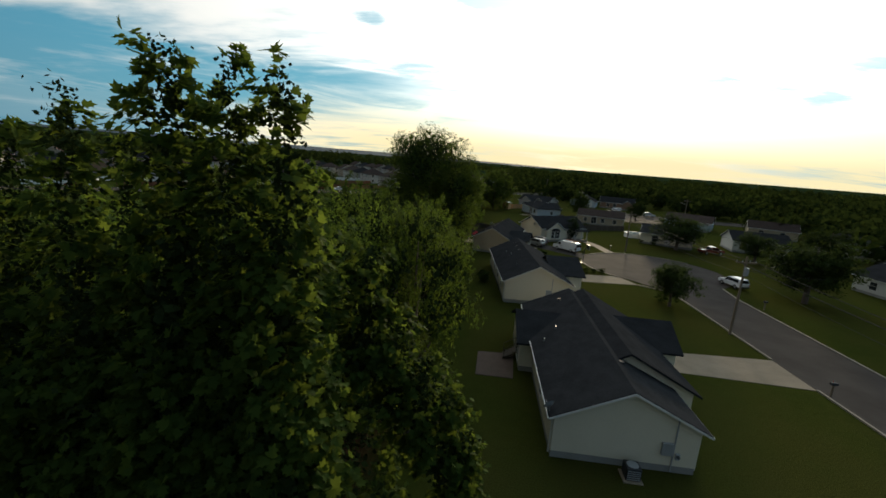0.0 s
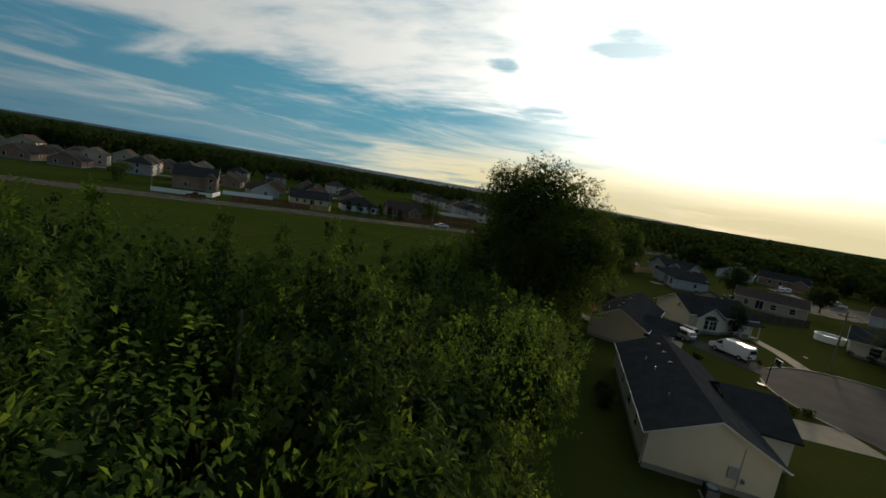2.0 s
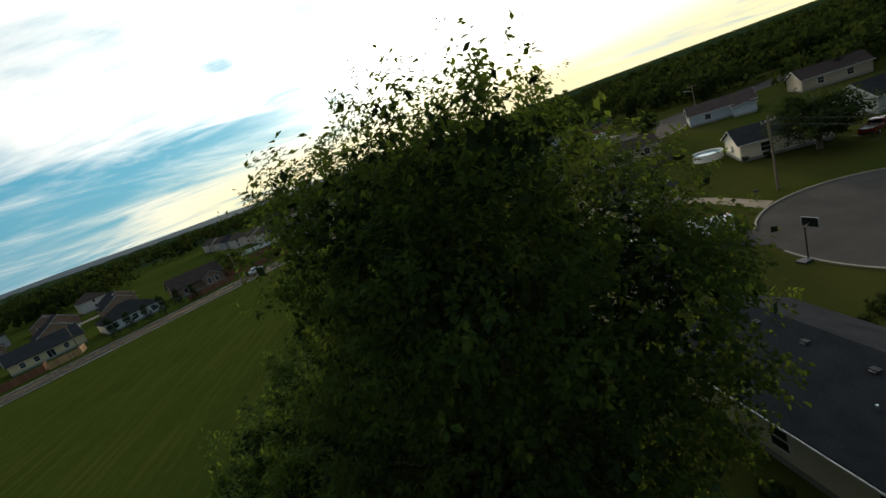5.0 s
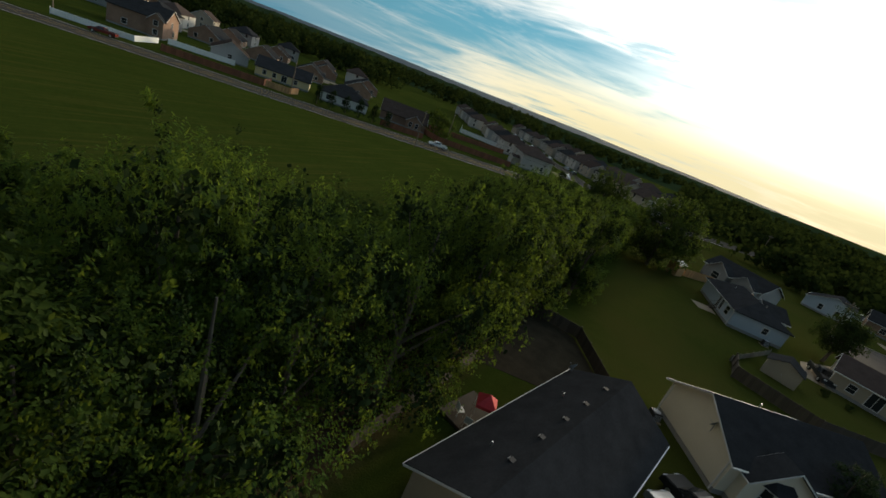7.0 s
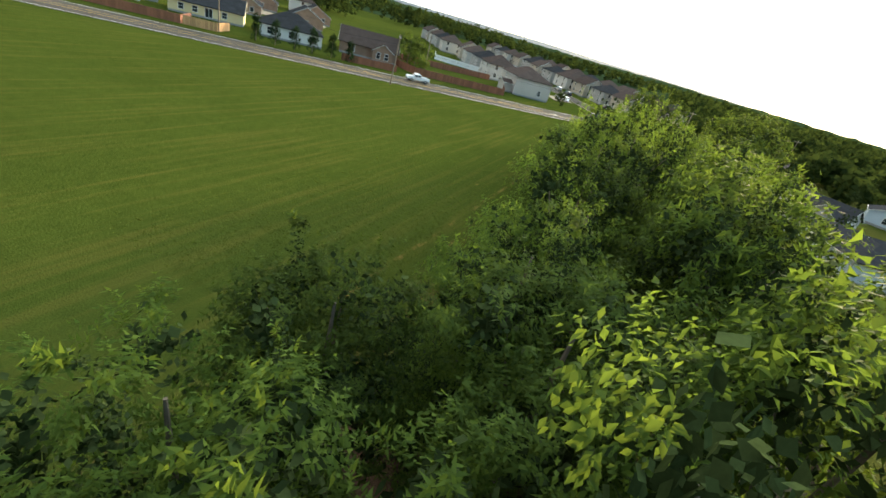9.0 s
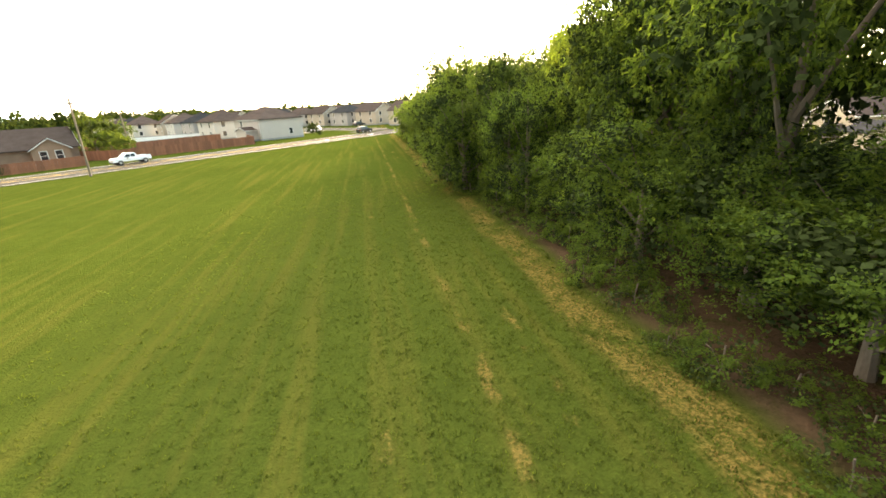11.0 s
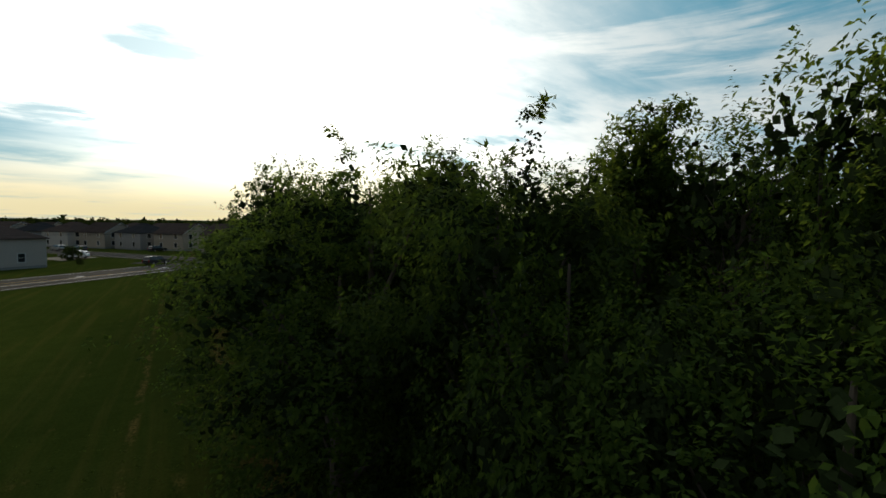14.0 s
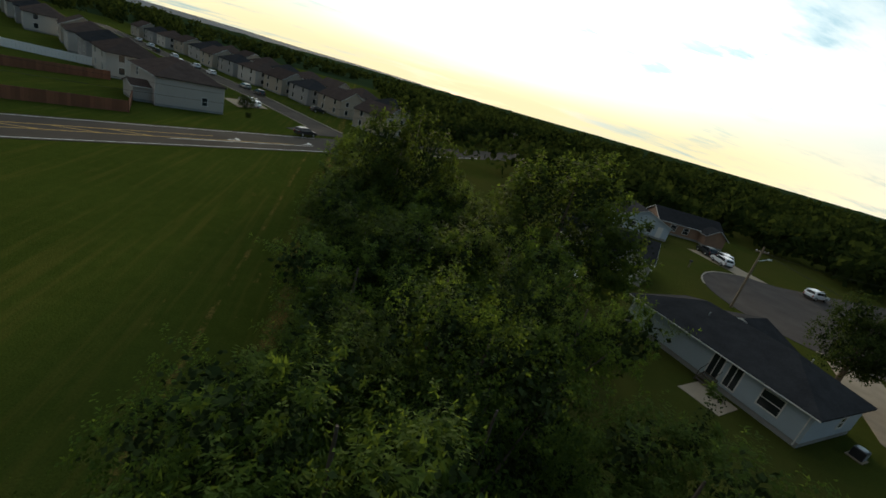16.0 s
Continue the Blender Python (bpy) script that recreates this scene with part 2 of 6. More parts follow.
def grass_ground():
    """Mown grass: blotches, clumps, mowing stripes, a dry verge and bare litter along the hedgerow."""
    m = bpy.data.materials.new("grass")
    m.use_nodes = True
    n = Nodes(m.node_tree)
    co = n.add("ShaderNodeTexCoord").outputs["Object"]
    x, y, _ = n.split(co)
    big = n.noise(co, 0.06, 5.0, 0.6)
    mid = n.noise(co, 0.9, 5.0, 0.65)
    tuft = n.noise(co, 9.0, 4.0, 0.7)
    streak = n.noise(n.vmath("MULTIPLY", co, (1.1, 0.05, 1.0)), 1.0, 5.0, 0.6)
    green = n.ramp(n.math("ADD", n.math("MULTIPLY", big, 0.5), n.math("MULTIPLY", mid, 0.5)), [(0.3, (0.026, 0.038, 0.0072)), (0.7, (0.042, 0.057, 0.0108))])
    shade = n.math("MULTIPLY_ADD", tuft, 1.1, 0.48)
    green = n.vmath("MULTIPLY", green, n.join(shade, shade, shade))
    # drier lawns round the houses
    lawn = n.math("MULTIPLY", n.smooth(x, 1.0, 5.0), n.smooth(big, 0.35, 0.65, 0.3, 0.8))
    green = n.mix(lawn, green, n.vmath("MULTIPLY", (0.050, 0.048, 0.013), n.join(shade, shade, shade)))
    # mowing stripes on the open field, running with the hedgerow
    field = n.smooth(n.math("ADD", x, n.math("MULTIPLY_ADD", mid, 3.0, -1.5)), -15.5, -13.0, 1.0, 0.0)
    stripe = n.math("MULTIPLY", field, n.smooth(streak, 0.46, 0.70, 0.0, 0.42))
    col = n.mix(stripe, green, (0.080, 0.072, 0.017, 1))
    # worn dry lines beside the trees
    wob = n.math("MULTIPLY_ADD", n.noise(n.vmath("MULTIPLY", co, (1.0, 0.5, 1.0)), 0.35, 3.0), 1.6, -0.8)
    gap = n.noise(n.vmath("MULTIPLY", co, (1.0, 0.55, 1.0)), 0.8, 5.0, 0.7)
    for x0, half, lo in ((-14.3, 0.85, 0.40), (-18.45, 0.22, 0.46), (-16.9, 0.26, 0.54), (-21.2, 0.3, 0.56)):
        off = n.math("ABSOLUTE", n.math("SUBTRACT", n.math("ADD", x, n.math("MULTIPLY", wob, half)), x0))
        line = n.math("MULTIPLY", n.smooth(off, half * 0.35, half * 1.2, 1.0, 0.0), n.smooth(gap, lo, lo + 0.14))
        col = n.mix(n.math("MULTIPLY", line, n.smooth(tuft, 0.36, 0.62, 0.12, 0.8)), col, n.ramp(tuft, [(0.3, (0.10, 0.064, 0.020)), (0.7, (0.20, 0.132, 0.046))]))
    # leaf litter and bare soil under the trees
    under = n.math("MULTIPLY", n.smooth(n.math("ADD", x, n.math("MULTIPLY", wob, 0.7)), -13.6, -12.5), n.math("MULTIPLY", n.smooth(y, 98.0, 108.0, 1.0, 0.0), n.smooth(x, -2.5, 1.0, 1.0, 0.0)))
    soil = n.ramp(n.math("ADD", n.math("MULTIPLY", mid, 0.5), n.math("MULTIPLY", tuft, 0.5)), [(0.35, (0.036, 0.025, 0.016)), (0.65, (0.092, 0.056, 0.036))])
    col = n.mix(n.math("MULTIPLY", under, n.smooth(mid, 0.30, 0.5, 0.45, 1.0)), col, soil)
    b = n.add("ShaderNodeBsdfPrincipled")
    n.link(col, b.inputs["Base Color"])
    b.inputs["Roughness"].default_value = 1.0
    b.inputs["Specular IOR Level"].default_value = 0.0
    bp = n.add("ShaderNodeBump")
    bp.inputs["Strength"].default_value = 0.9
    bp.inputs["Distance"].default_value = 0.08
    n.link(n.math("ADD", tuft, n.math("MULTIPLY", mid, 0.7)), bp.inputs["Height"])
    n.link(bp.outputs[0], b.inputs["Normal"])
    o = n.add("ShaderNodeOutputMaterial")
    n.link(b.outputs[0], o.inputs[0])
    return m


def glass(name, tint=(0.02, 0.025, 0.03)):
    m = bpy.data.materials.new(name)
    m.use_nodes = True
    b = m.node_tree.nodes["Principled BSDF"]
    b.inputs["Base Color"].default_value = (*tint, 1)
    b.inputs["Roughness"].default_value = 0.06
    b.inputs["Specular IOR Level"].default_value = 0.6
    return m


GRASS = grass_ground()
ASPHALT = surface("asphalt", (0.060, 0.053, 0.050), 0.9, 0.30, 0.25, 25, 0.25, spec=0.02)
ROAD_ASPHALT = surface("road_asphalt", (0.060, 0.053, 0.046), 0.9, 0.25, 0.2, 20, 0.25, spec=0.02)
CONCRETE = surface("concrete", (0.26, 0.215, 0.165), 0.9, 0.2, 0.5, 12, 0.2, spec=0.02)
KERB = surface("kerb_concrete", (0.24, 0.21, 0.17), 0.85, 0.2, 0.8, 12, 0.2)
CREAM = surface("cream_siding", (0.72, 0.67, 0.55), 0.6, 0.06, 0.4, 9, lines=(2, 0.11, 1.0))
TAN = surface("tan_siding", (0.42, 0.36, 0.27), 0.65, 0.08, 0.4, 9, lines=(2, 0.11, 1.0))
BLUE_SIDING = surface("blue_grey_siding", (0.42, 0.50, 0.57), 0.6, 0.06, 0.4, 9, lines=(2, 0.11, 1.0))
GREY_SIDING = surface("grey_siding", (0.36, 0.36, 0.36), 0.6, 0.07, 0.4, 9, lines=(2, 0.11, 1.0))
WHITE_SIDING = surface("white_siding", (0.56, 0.56, 0.54), 0.6, 0.05, 0.4, 9, lines=(2, 0.11, 1.0))
EST_TAN = surface("pale_tan_siding", (0.36, 0.31, 0.25), 0.6, 0.06, 0.4, 9, lines=(2, 0.11, 1.0))
EST_GREY = surface("pale_grey_siding", (0.30, 0.29, 0.28), 0.6, 0.06, 0.4, 9, lines=(2, 0.11, 1.0))
EST_WHITE = surface("off_white_siding", (0.46, 0.44, 0.41), 0.6, 0.05, 0.4, 9, lines=(2, 0.11, 1.0))
BEIGE = surface("beige_siding", (0.44, 0.40, 0.36), 0.6, 0.06, 0.4, 9, lines=(2, 0.11, 1.0))
# tan siding with the low sun's yellow put into its base colour
SUNLIT_TAN = surface("sunlit_tan_siding", (0.62, 0.50, 0.28), 0.6, 0.06, 0.4, 9, lines=(2, 0.11, 1.0))
BRICK = surface("brown_brick", (0.24, 0.15, 0.105), 0.85, 0.25, 0.6, 14, 0.3, random_shift=0.15)
SHINGLE = surface("dark_shingles", (0.029, 0.030, 0.033), 0.9, 0.30, 0.7, 6.5, 0.5, stretch=(1, 1, 2.2), random_shift=0.12, spec=0.0)
SHINGLE_BROWN = surface("brown_shingles", (0.060, 0.046, 0.042), 0.9, 0.3, 0.7, 6.5, 0.5, stretch=(1, 1, 2.2), random_shift=0.15, spec=0.0)
BLOCK = surface("foundation_block", (0.25, 0.25, 0.245), 0.9, 0.2, 0.8, 14, 0.3)
WHITE = surface("white_trim", (0.66, 0.66, 0.64), 0.5, 0.05, 1.0, 20)
WINDOW_GLASS = glass("window_glass")
CAR_GLASS = glass("car_glass", (0.012, 0.014, 0.016))
DARK_METAL = surface("dark_metal", (0.045, 0.045, 0.05), 0.5, 0.2, 2.0, 20, metal=0.4)
GREY_METAL = surface("grey_metal", (0.34, 0.36, 0.39), 0.45, 0.12, 2.0, 20, metal=0.3)
STEEL = surface("steel", (0.55, 0.56, 0.57), 0.35, 0.1, 2.0, 20, metal=0.9)
RUBBER = surface("tyre_rubber", (0.022, 0.022, 0.022), 0.9, 0.2, 3.0, 30)
CAR_WHITE = surface("white_car_paint", (0.74, 0.75, 0.77), 0.25, 0.03, 1.0, 20, coat=0.6)
CAR_SILVER = surface("silver_car_paint", (0.36, 0.36, 0.35), 0.3, 0.04, 1.0, 20, metal=0.6, coat=0.6)
CAR_BLACK = surface("black_car_paint", (0.018, 0.019, 0.022), 0.4, 0.1, 1.0, 20, coat=0.3)
CAR_RED = surface("dark_red_car_paint", (0.16, 0.025, 0.02), 0.25, 0.1, 1.0, 20, coat=0.7)
HEADLIGHT = surface("clear_lamp_cover", (0.62, 0.63, 0.65), 0.15, 0.05, 4.0, 30)
TAILLIGHT = surface("red_lamp_cover", (0.30, 0.02, 0.015), 0.2, 0.1, 4.0, 30)
POLE_WOOD = surface("pole_wood", (0.17, 0.135, 0.10), 0.9, 0.3, 1.0, 12, 0.4, stretch=(1, 1, 0.12))
FENCE_WOOD = surface("red_brown_fence_wood", (0.215, 0.085, 0.048), 0.85, 0.25, 0.8, 10, 0.3, stretch=(1, 1, 0.25), random_shift=0.2)
VENT = surface("roof_vent_metal", (0.05, 0.05, 0.055), 0.7, 0.2, 2.0, 20, spec=0.1)
VENT_LOUVRE = surface("vent_louvre_metal", (0.26, 0.26, 0.27), 0.6, 0.2, 2.0, 20, spec=0.1)
FENCE_GREY = surface("weathered_fence_wood", (0.075, 0.062, 0.050), 0.9, 0.3, 0.8, 10, 0.3, stretch=(1, 1, 0.25), random_shift=0.2)
FENCE_PALE = surface("pale_fence_wood", (0.20, 0.17, 0.135), 0.85, 0.2, 0.8, 10, 0.3, stretch=(1, 1, 0.25), random_shift=0.2)
FENCE_TAN = surface("new_fence_wood", (0.42, 0.235, 0.11), 0.85, 0.2, 0.8, 10, 0.3, stretch=(1, 1, 0.25), random_shift=0.2)
VINYL = surface("white_vinyl", (0.80, 0.80, 0.79), 0.45, 0.04, 1.0, 14)
RED_CLOTH = surface("red_canvas", (0.62, 0.045, 0.055), 0.75, 0.12, 2.0, 24, 0.1)
BARK = surface("bark", (0.115, 0.092, 0.072), 0.95, 0.35, 1.5, 14, 0.8, stretch=(1, 1, 0.2))
PAINT_WHITE = surface("road_paint_white", (0.62, 0.62, 0.60), 0.7, 0.2, 1.0, 12)
PAINT_YELLOW = surface("road_paint_yellow", (0.48, 0.30, 0.06), 0.7, 0.2, 1.0, 12)
LEAF = foliage("leaves", (0.049, 0.084, 0.018), (0.138, 0.200, 0.026))
LEAF_DARK = foliage("dark_leaves", (0.040, 0.066, 0.016), (0.100, 0.145, 0.022))
LEAF_BROAD = foliage("broad_leaves", (0.050, 0.084, 0.020), (0.140, 0.195, 0.028))
# opaque inner leaf cards: the shade inside a crown is put into this colour
LEAF_CORE = surface("shaded_inner_leaves", (0.030, 0.044, 0.016), 1.0, 0.4, 2.0, 12, spec=0.0)
LEAF_GARDEN = foliage("garden_leaves", (0.028, 0.046, 0.014), (0.045, 0.068, 0.014))
LEAF_YEW = foliage("conifer_needles", (0.018, 0.036, 0.016), (0.018, 0.034, 0.010))
LEAF_FAR = foliage("far_woods", (0.022, 0.034, 0.011), (0.020, 0.030, 0.007), 0.2, 0.3, 0.0)
GRASS_BLADE = foliage("grass_blades", (0.070, 0.092, 0.017), (0.085, 0.115, 0.020), 0.1, 0.3)
# blue of distance haze is put into the hill's base colour
HILL = surface("haze_tinted_hill", (0.022, 0.055, 0.085), 1.0, 0.08, 0.004, 0.02)
RIDGE = surface("wooded_ridge", (0.020, 0.034, 0.016), 1.0, 0.3, 0.02, 0.15, spec=0.0)

# ---- builders ----
def mesh_object(name, verts, faces, material, parent=None, label=""):
    me = bpy.data.meshes.new(name)
    me.from_pydata([tuple(v) for v in verts], [], faces)
    me.materials.append(material)
    ob = new(name, me)
    if parent is not None:
        ob.parent = parent
    if label:
        ob["label"] = label
    return ob


def part(name, bm, material, parent=None, label="", smooth=False):
    """Link a bmesh as one mesh object under a thing or a part."""
    me = bpy.data.meshes.new(name)
    bm.normal_update()
    bm.to_mesh(me)
    bm.free()
    me.materials.append(material)
    if smooth:
        for p in me.polygons:
            p.use_smooth = True
    ob = new(name, me)
    if parent is not None:
        ob.parent = parent
    if label:
        ob["label"] = label
    return ob


def box(bm, x0, y0, z0, x1, y1, z1, bevel=0.0):
    vs = bmesh.ops.create_cube(bm, size=1.0, matrix=Matrix.LocRotScale(((x0 + x1) / 2, (y0 + y1) / 2, (z0 + z1) / 2), None, (x1 - x0, y1 - y0, z1 - z0)))["verts"]
    if bevel:
        es = list({e for v in vs for e in v.link_edges})
        bmesh.ops.bevel(bm, geom=es, offset=bevel, segments=1, affect="EDGES")
    return bm


def boxed(*a, bevel=0.0):
    return box(bmesh.new(), *a, bevel=bevel)


def rod(bm, a, b, r0, r1=None, sides=8):
    """A tapered round bar from a to b."""
    a, b = Vector(a), Vector(b)
    d = b - a
    m = Matrix.Translation((a + b) / 2) @ d.to_track_quat("Z", "Y").to_matrix().to_4x4()
    bmesh.ops.create_cone(bm, cap_ends=True, segments=sides, radius1=r0, radius2=r0 if r1 is None else r1, depth=d.length, matrix=m)
    return bm


def prism(bm, outline, axis, a, b):
    """Extrude a closed outline of 2-D points along an axis (0 x, 1 y, 2 z) from a to b."""
    def at(p, s):
        q = list(p)
        q.insert(axis, s)
        return bm.verts.new(q)
    lo, hi = [at(p, a) for p in outline], [at(p, b) for p in outline]
    n = len(outline)
    for k in range(n):
        bm.faces.new((lo[k], lo[(k + 1) % n], hi[(k + 1) % n], hi[k]))
    bm.faces.new(lo[::-1])
    bm.faces.new(hi)
    bmesh.ops.recalc_face_normals(bm, faces=bm.faces)
    return bm


def empty(name, label, category, group="", kind=""):
    return tagged(new(name), label, category, group, kind)


# ---- ground, roads, drives ----
def sheet(name, points, z, material, label, category, kind="structure", thick=0.05):
    """A flat slab with the given outline, its top at z."""
    bm = bmesh.new()
    prism(bm, points, 2, z - thick, z)
    return tagged(part(name, bm, material), label, category, "", kind)


def ground():
    bm = bmesh.new()
    size, n = 4500.0, 6
    # finer towards the middle, one connected sheet out to the horizon
    ticks = [-size, -1500, -500, -200, -60, 0, 60, 140, 240, 500, 1500, size]
    grid = [[bm.verts.new((x, y, 0.0)) for x in ticks] for y in ticks]
    for j in range(len(ticks) - 1):
        for i in range(len(ticks) - 1):
            bm.faces.new((grid[j][i], grid[j][i + 1], grid[j + 1][i + 1], grid[j + 1][i]))
    return tagged(part("ground", bm, GRASS), "mown green grass field and lawns with dry stripes", "ground", "", "structure")


ground()


def strip(a, b, w0, w1):
    """Outline of a straight band from a to b, w0 to its left and w1 to its right."""
    a, b = Vector(a), Vector(b)
    d = (b - a).normalized()
    s = Vector((-d.y, d.x))
    return [tuple(a + s * w0), tuple(a - s * w1), tuple(b - s * w1), tuple(b + s * w0)]


def ring(cx, cy, r, a0, a1, n):
    return [(cx + r * math.cos(radians(a0 + (a1 - a0) * k / n)), cy + r * math.sin(radians(a0 + (a1 - a0) * k / n))) for k in range(n + 1)]


# street that ends in a turning circle beside the near houses
STREET = [(37.0, -60.0), (45.8, -60.0), (42.9, 40.0), (43.6, 45.6)] + ring(36.4, 56.3, 12.7, -56, 235, 40) + [(33.6, 40.0)]
sheet("road", STREET, 0.045, ASPHALT, "grey asphalt street ending in a turning circle", "road")


def kerb_along(points, name="kerb"):
    bm = bmesh.new()
    for (ax, ay), (bx, by) in zip(points, points[1:]):
        d = Vector((bx - ax, by - ay))
        if d.length < 1e-4:
            continue
        s = Vector((-d.y, d.x)).normalized() * 0.10
        e = d.normalized() * 0.02
        prism(bm, [(ax - e.x + s.x, ay - e.y + s.y), (ax - e.x - s.x, ay - e.y - s.y), (bx + e.x - s.x, by + e.y - s.y), (bx + e.x + s.x, by + e.y + s.y)], 2, -0.02, 0.13)
    return tagged(part(name, bm, KERB), "pale concrete kerb along the street", "kerb", "", "structure")


kerb_along([(36.9, -60.0), (34.55, 12.2)])
kerb_along([(34.35, 18.2), (33.5, 40.0), (29.6, 43.0)])
kerb_along(list(reversed(ring(36.4, 56.3, 12.8, 172, 226, 12))))
kerb_along(ring(36.4, 56.3, 12.8, 40, 143, 24))
kerb_along([(45.9, -60.0), (43.0, 40.0), (43.7, 45.6)])
sheet("driveway", [(22.0, 12.7), (35.0, 12.2), (34.6, 18.0), (22.0, 17.0)], 0.03, CONCRETE, "pale concrete driveway with slab joints", "driveway")
sheet("driveway", [(16.8, 41.2), (29.6, 43.0), (27.6, 47.6), (16.6, 45.4)], 0.03, CONCRETE, "pale concrete driveway with slab joints", "driveway")
sheet("driveway", [(14.2, 68.8), (24.6, 59.8), (26.2, 64.4), (17.0, 72.6)], 0.03, ASPHALT, "grey asphalt driveway to a house", "driveway")
sheet("footpath", [(28.0, 81.6), (30.0, 75.3), (31.0, 68.2), (33.0, 69.2), (32.0, 76.0), (29.8, 82.4)], 0.03, surface("path_earth", (0.20, 0.155, 0.11), 0.9, 0.25, 0.7, 10, 0.3), "worn earth path to the porch", "path")
sheet("patio", [(4.9, 7.8), (8.0, 7.8), (8.3, 12.5), (5.0, 12.2)], 0.04, surface("patio_brick", (0.095, 0.066, 0.052), 0.9, 0.25, 0.9, 12, 0.3), "brownish paved patio behind the house", "patio")
# second turning circle
STREET2 = ring(58.0, 147.5, 16.0, 60, 320, 36) + [(80.0, 148.5), (170.0, 152.0), (170.0, 165.0), (80.0, 161.5)]
sheet("road", STREET2, 0.045, ASPHALT, "grey asphalt street ending in a turning circle", "road")
kerb_along(ring(58.0, 147.5, 16.1, 75, 150, 20))
kerb_along(ring(58.0, 147.5, 16.1, 215, 320, 20))
sheet("driveway", [(32.8, 124.0), (31.8, 117.0), (35.8, 116.6), (37.4, 122.8), (48.2, 133.4), (44.6, 137.0)], 0.03, CONCRETE, "pale concrete driveway to a house", "driveway")
sheet("driveway", [(59.5, 163.2), (65.0, 162.4), (64.5, 176.0), (58.5, 176.0)], 0.03, CONCRETE, "pale concrete driveway to a house", "driveway")
# main road past the field
RA, RB = Vector((-330.0, -128.0)), Vector((150.0, 355.9))
RD = (RB - RA).normalized()
RN = Vector((-RD.y, RD.x))


sheet("road", strip(RA, RB, 11.5, 0.0), 0.04, ROAD_ASPHALT, "wide two-way road with a centre turning lane", "road")

# ---- houses ----
def roof_gable(bm, x0, x1, y0, y1, eave, rise, over=0.4, thick=0.16, axis=1):
    """A gabled roof slab over the box; the ridge runs along y (axis 1) or x (axis 0)."""
    lo, hi = (x0, x1) if axis == 1 else (y0, y1)
    a, b = (y0, y1) if axis == 1 else (x0, x1)
    mid, half = (lo + hi) / 2, (hi - lo) / 2
    drop = rise * over / half
    prof = [(lo - over, eave - drop), (mid, eave + rise), (hi + over, eave - drop), (hi + over, eave - drop + thick), (mid, eave + rise + thick), (lo - over, eave - drop + thick)]
    prism(bm, prof, axis, a - over, b + over)


def roof_hip(bm, x0, x1, y0, y1, eave, rise, over=0.4, thick=0.16):
    w, l = (x1 - x0) / 2 + over, (y1 - y0) / 2 + over
    cx, cy = (x0 + x1) / 2, (y0 + y1) / 2
    drop = rise * over / ((x1 - x0) / 2)
    if w <= l:
        r0, r1 = (cx, cy - l + w, eave + rise + thick), (cx, cy + l - w, eave + rise + thick)
    else:
        r0, r1 = (cx - w + l, cy, eave + rise + thick), (cx + w - l, cy, eave + rise + thick)
    base = [(cx - w, cy - l), (cx + w, cy - l), (cx + w, cy + l), (cx - w, cy + l)]
    lo = [bm.verts.new((*p, eave - drop)) for p in base]
    up = [bm.verts.new((*p, eave - drop + thick)) for p in base]
    a, b = bm.verts.new(r0), bm.verts.new(r1)
    bm.faces.new(lo[::-1])
    for k in range(4):
        bm.faces.new((lo[k], lo[(k + 1) % 4], up[(k + 1) % 4], up[k]))
    if w <= l:
        for f in ((up[0], up[1], a), (up[1], up[2], b, a), (up[2], up[3], b), (up[3], up[0], a, b)):
            bm.faces.new(f)
    else:
        for f in ((up[0], up[1], b, a), (up[1], up[2], b), (up[2], up[3], a, b), (up[3], up[0], a)):
            bm.faces.new(f)
    bmesh.ops.recalc_face_normals(bm, faces=bm.faces)


def walls_gable(bm, x0, x1, y0, y1, base, eave, rise, axis=1):
    lo, hi = (x0, x1) if axis == 1 else (y0, y1)
    a, b = (y0, y1) if axis == 1 else (x0, x1)
    prism(bm, [(lo, base), (hi, base), (hi, eave), ((lo + hi) / 2, eave + rise), (lo, eave)], axis, a, b)


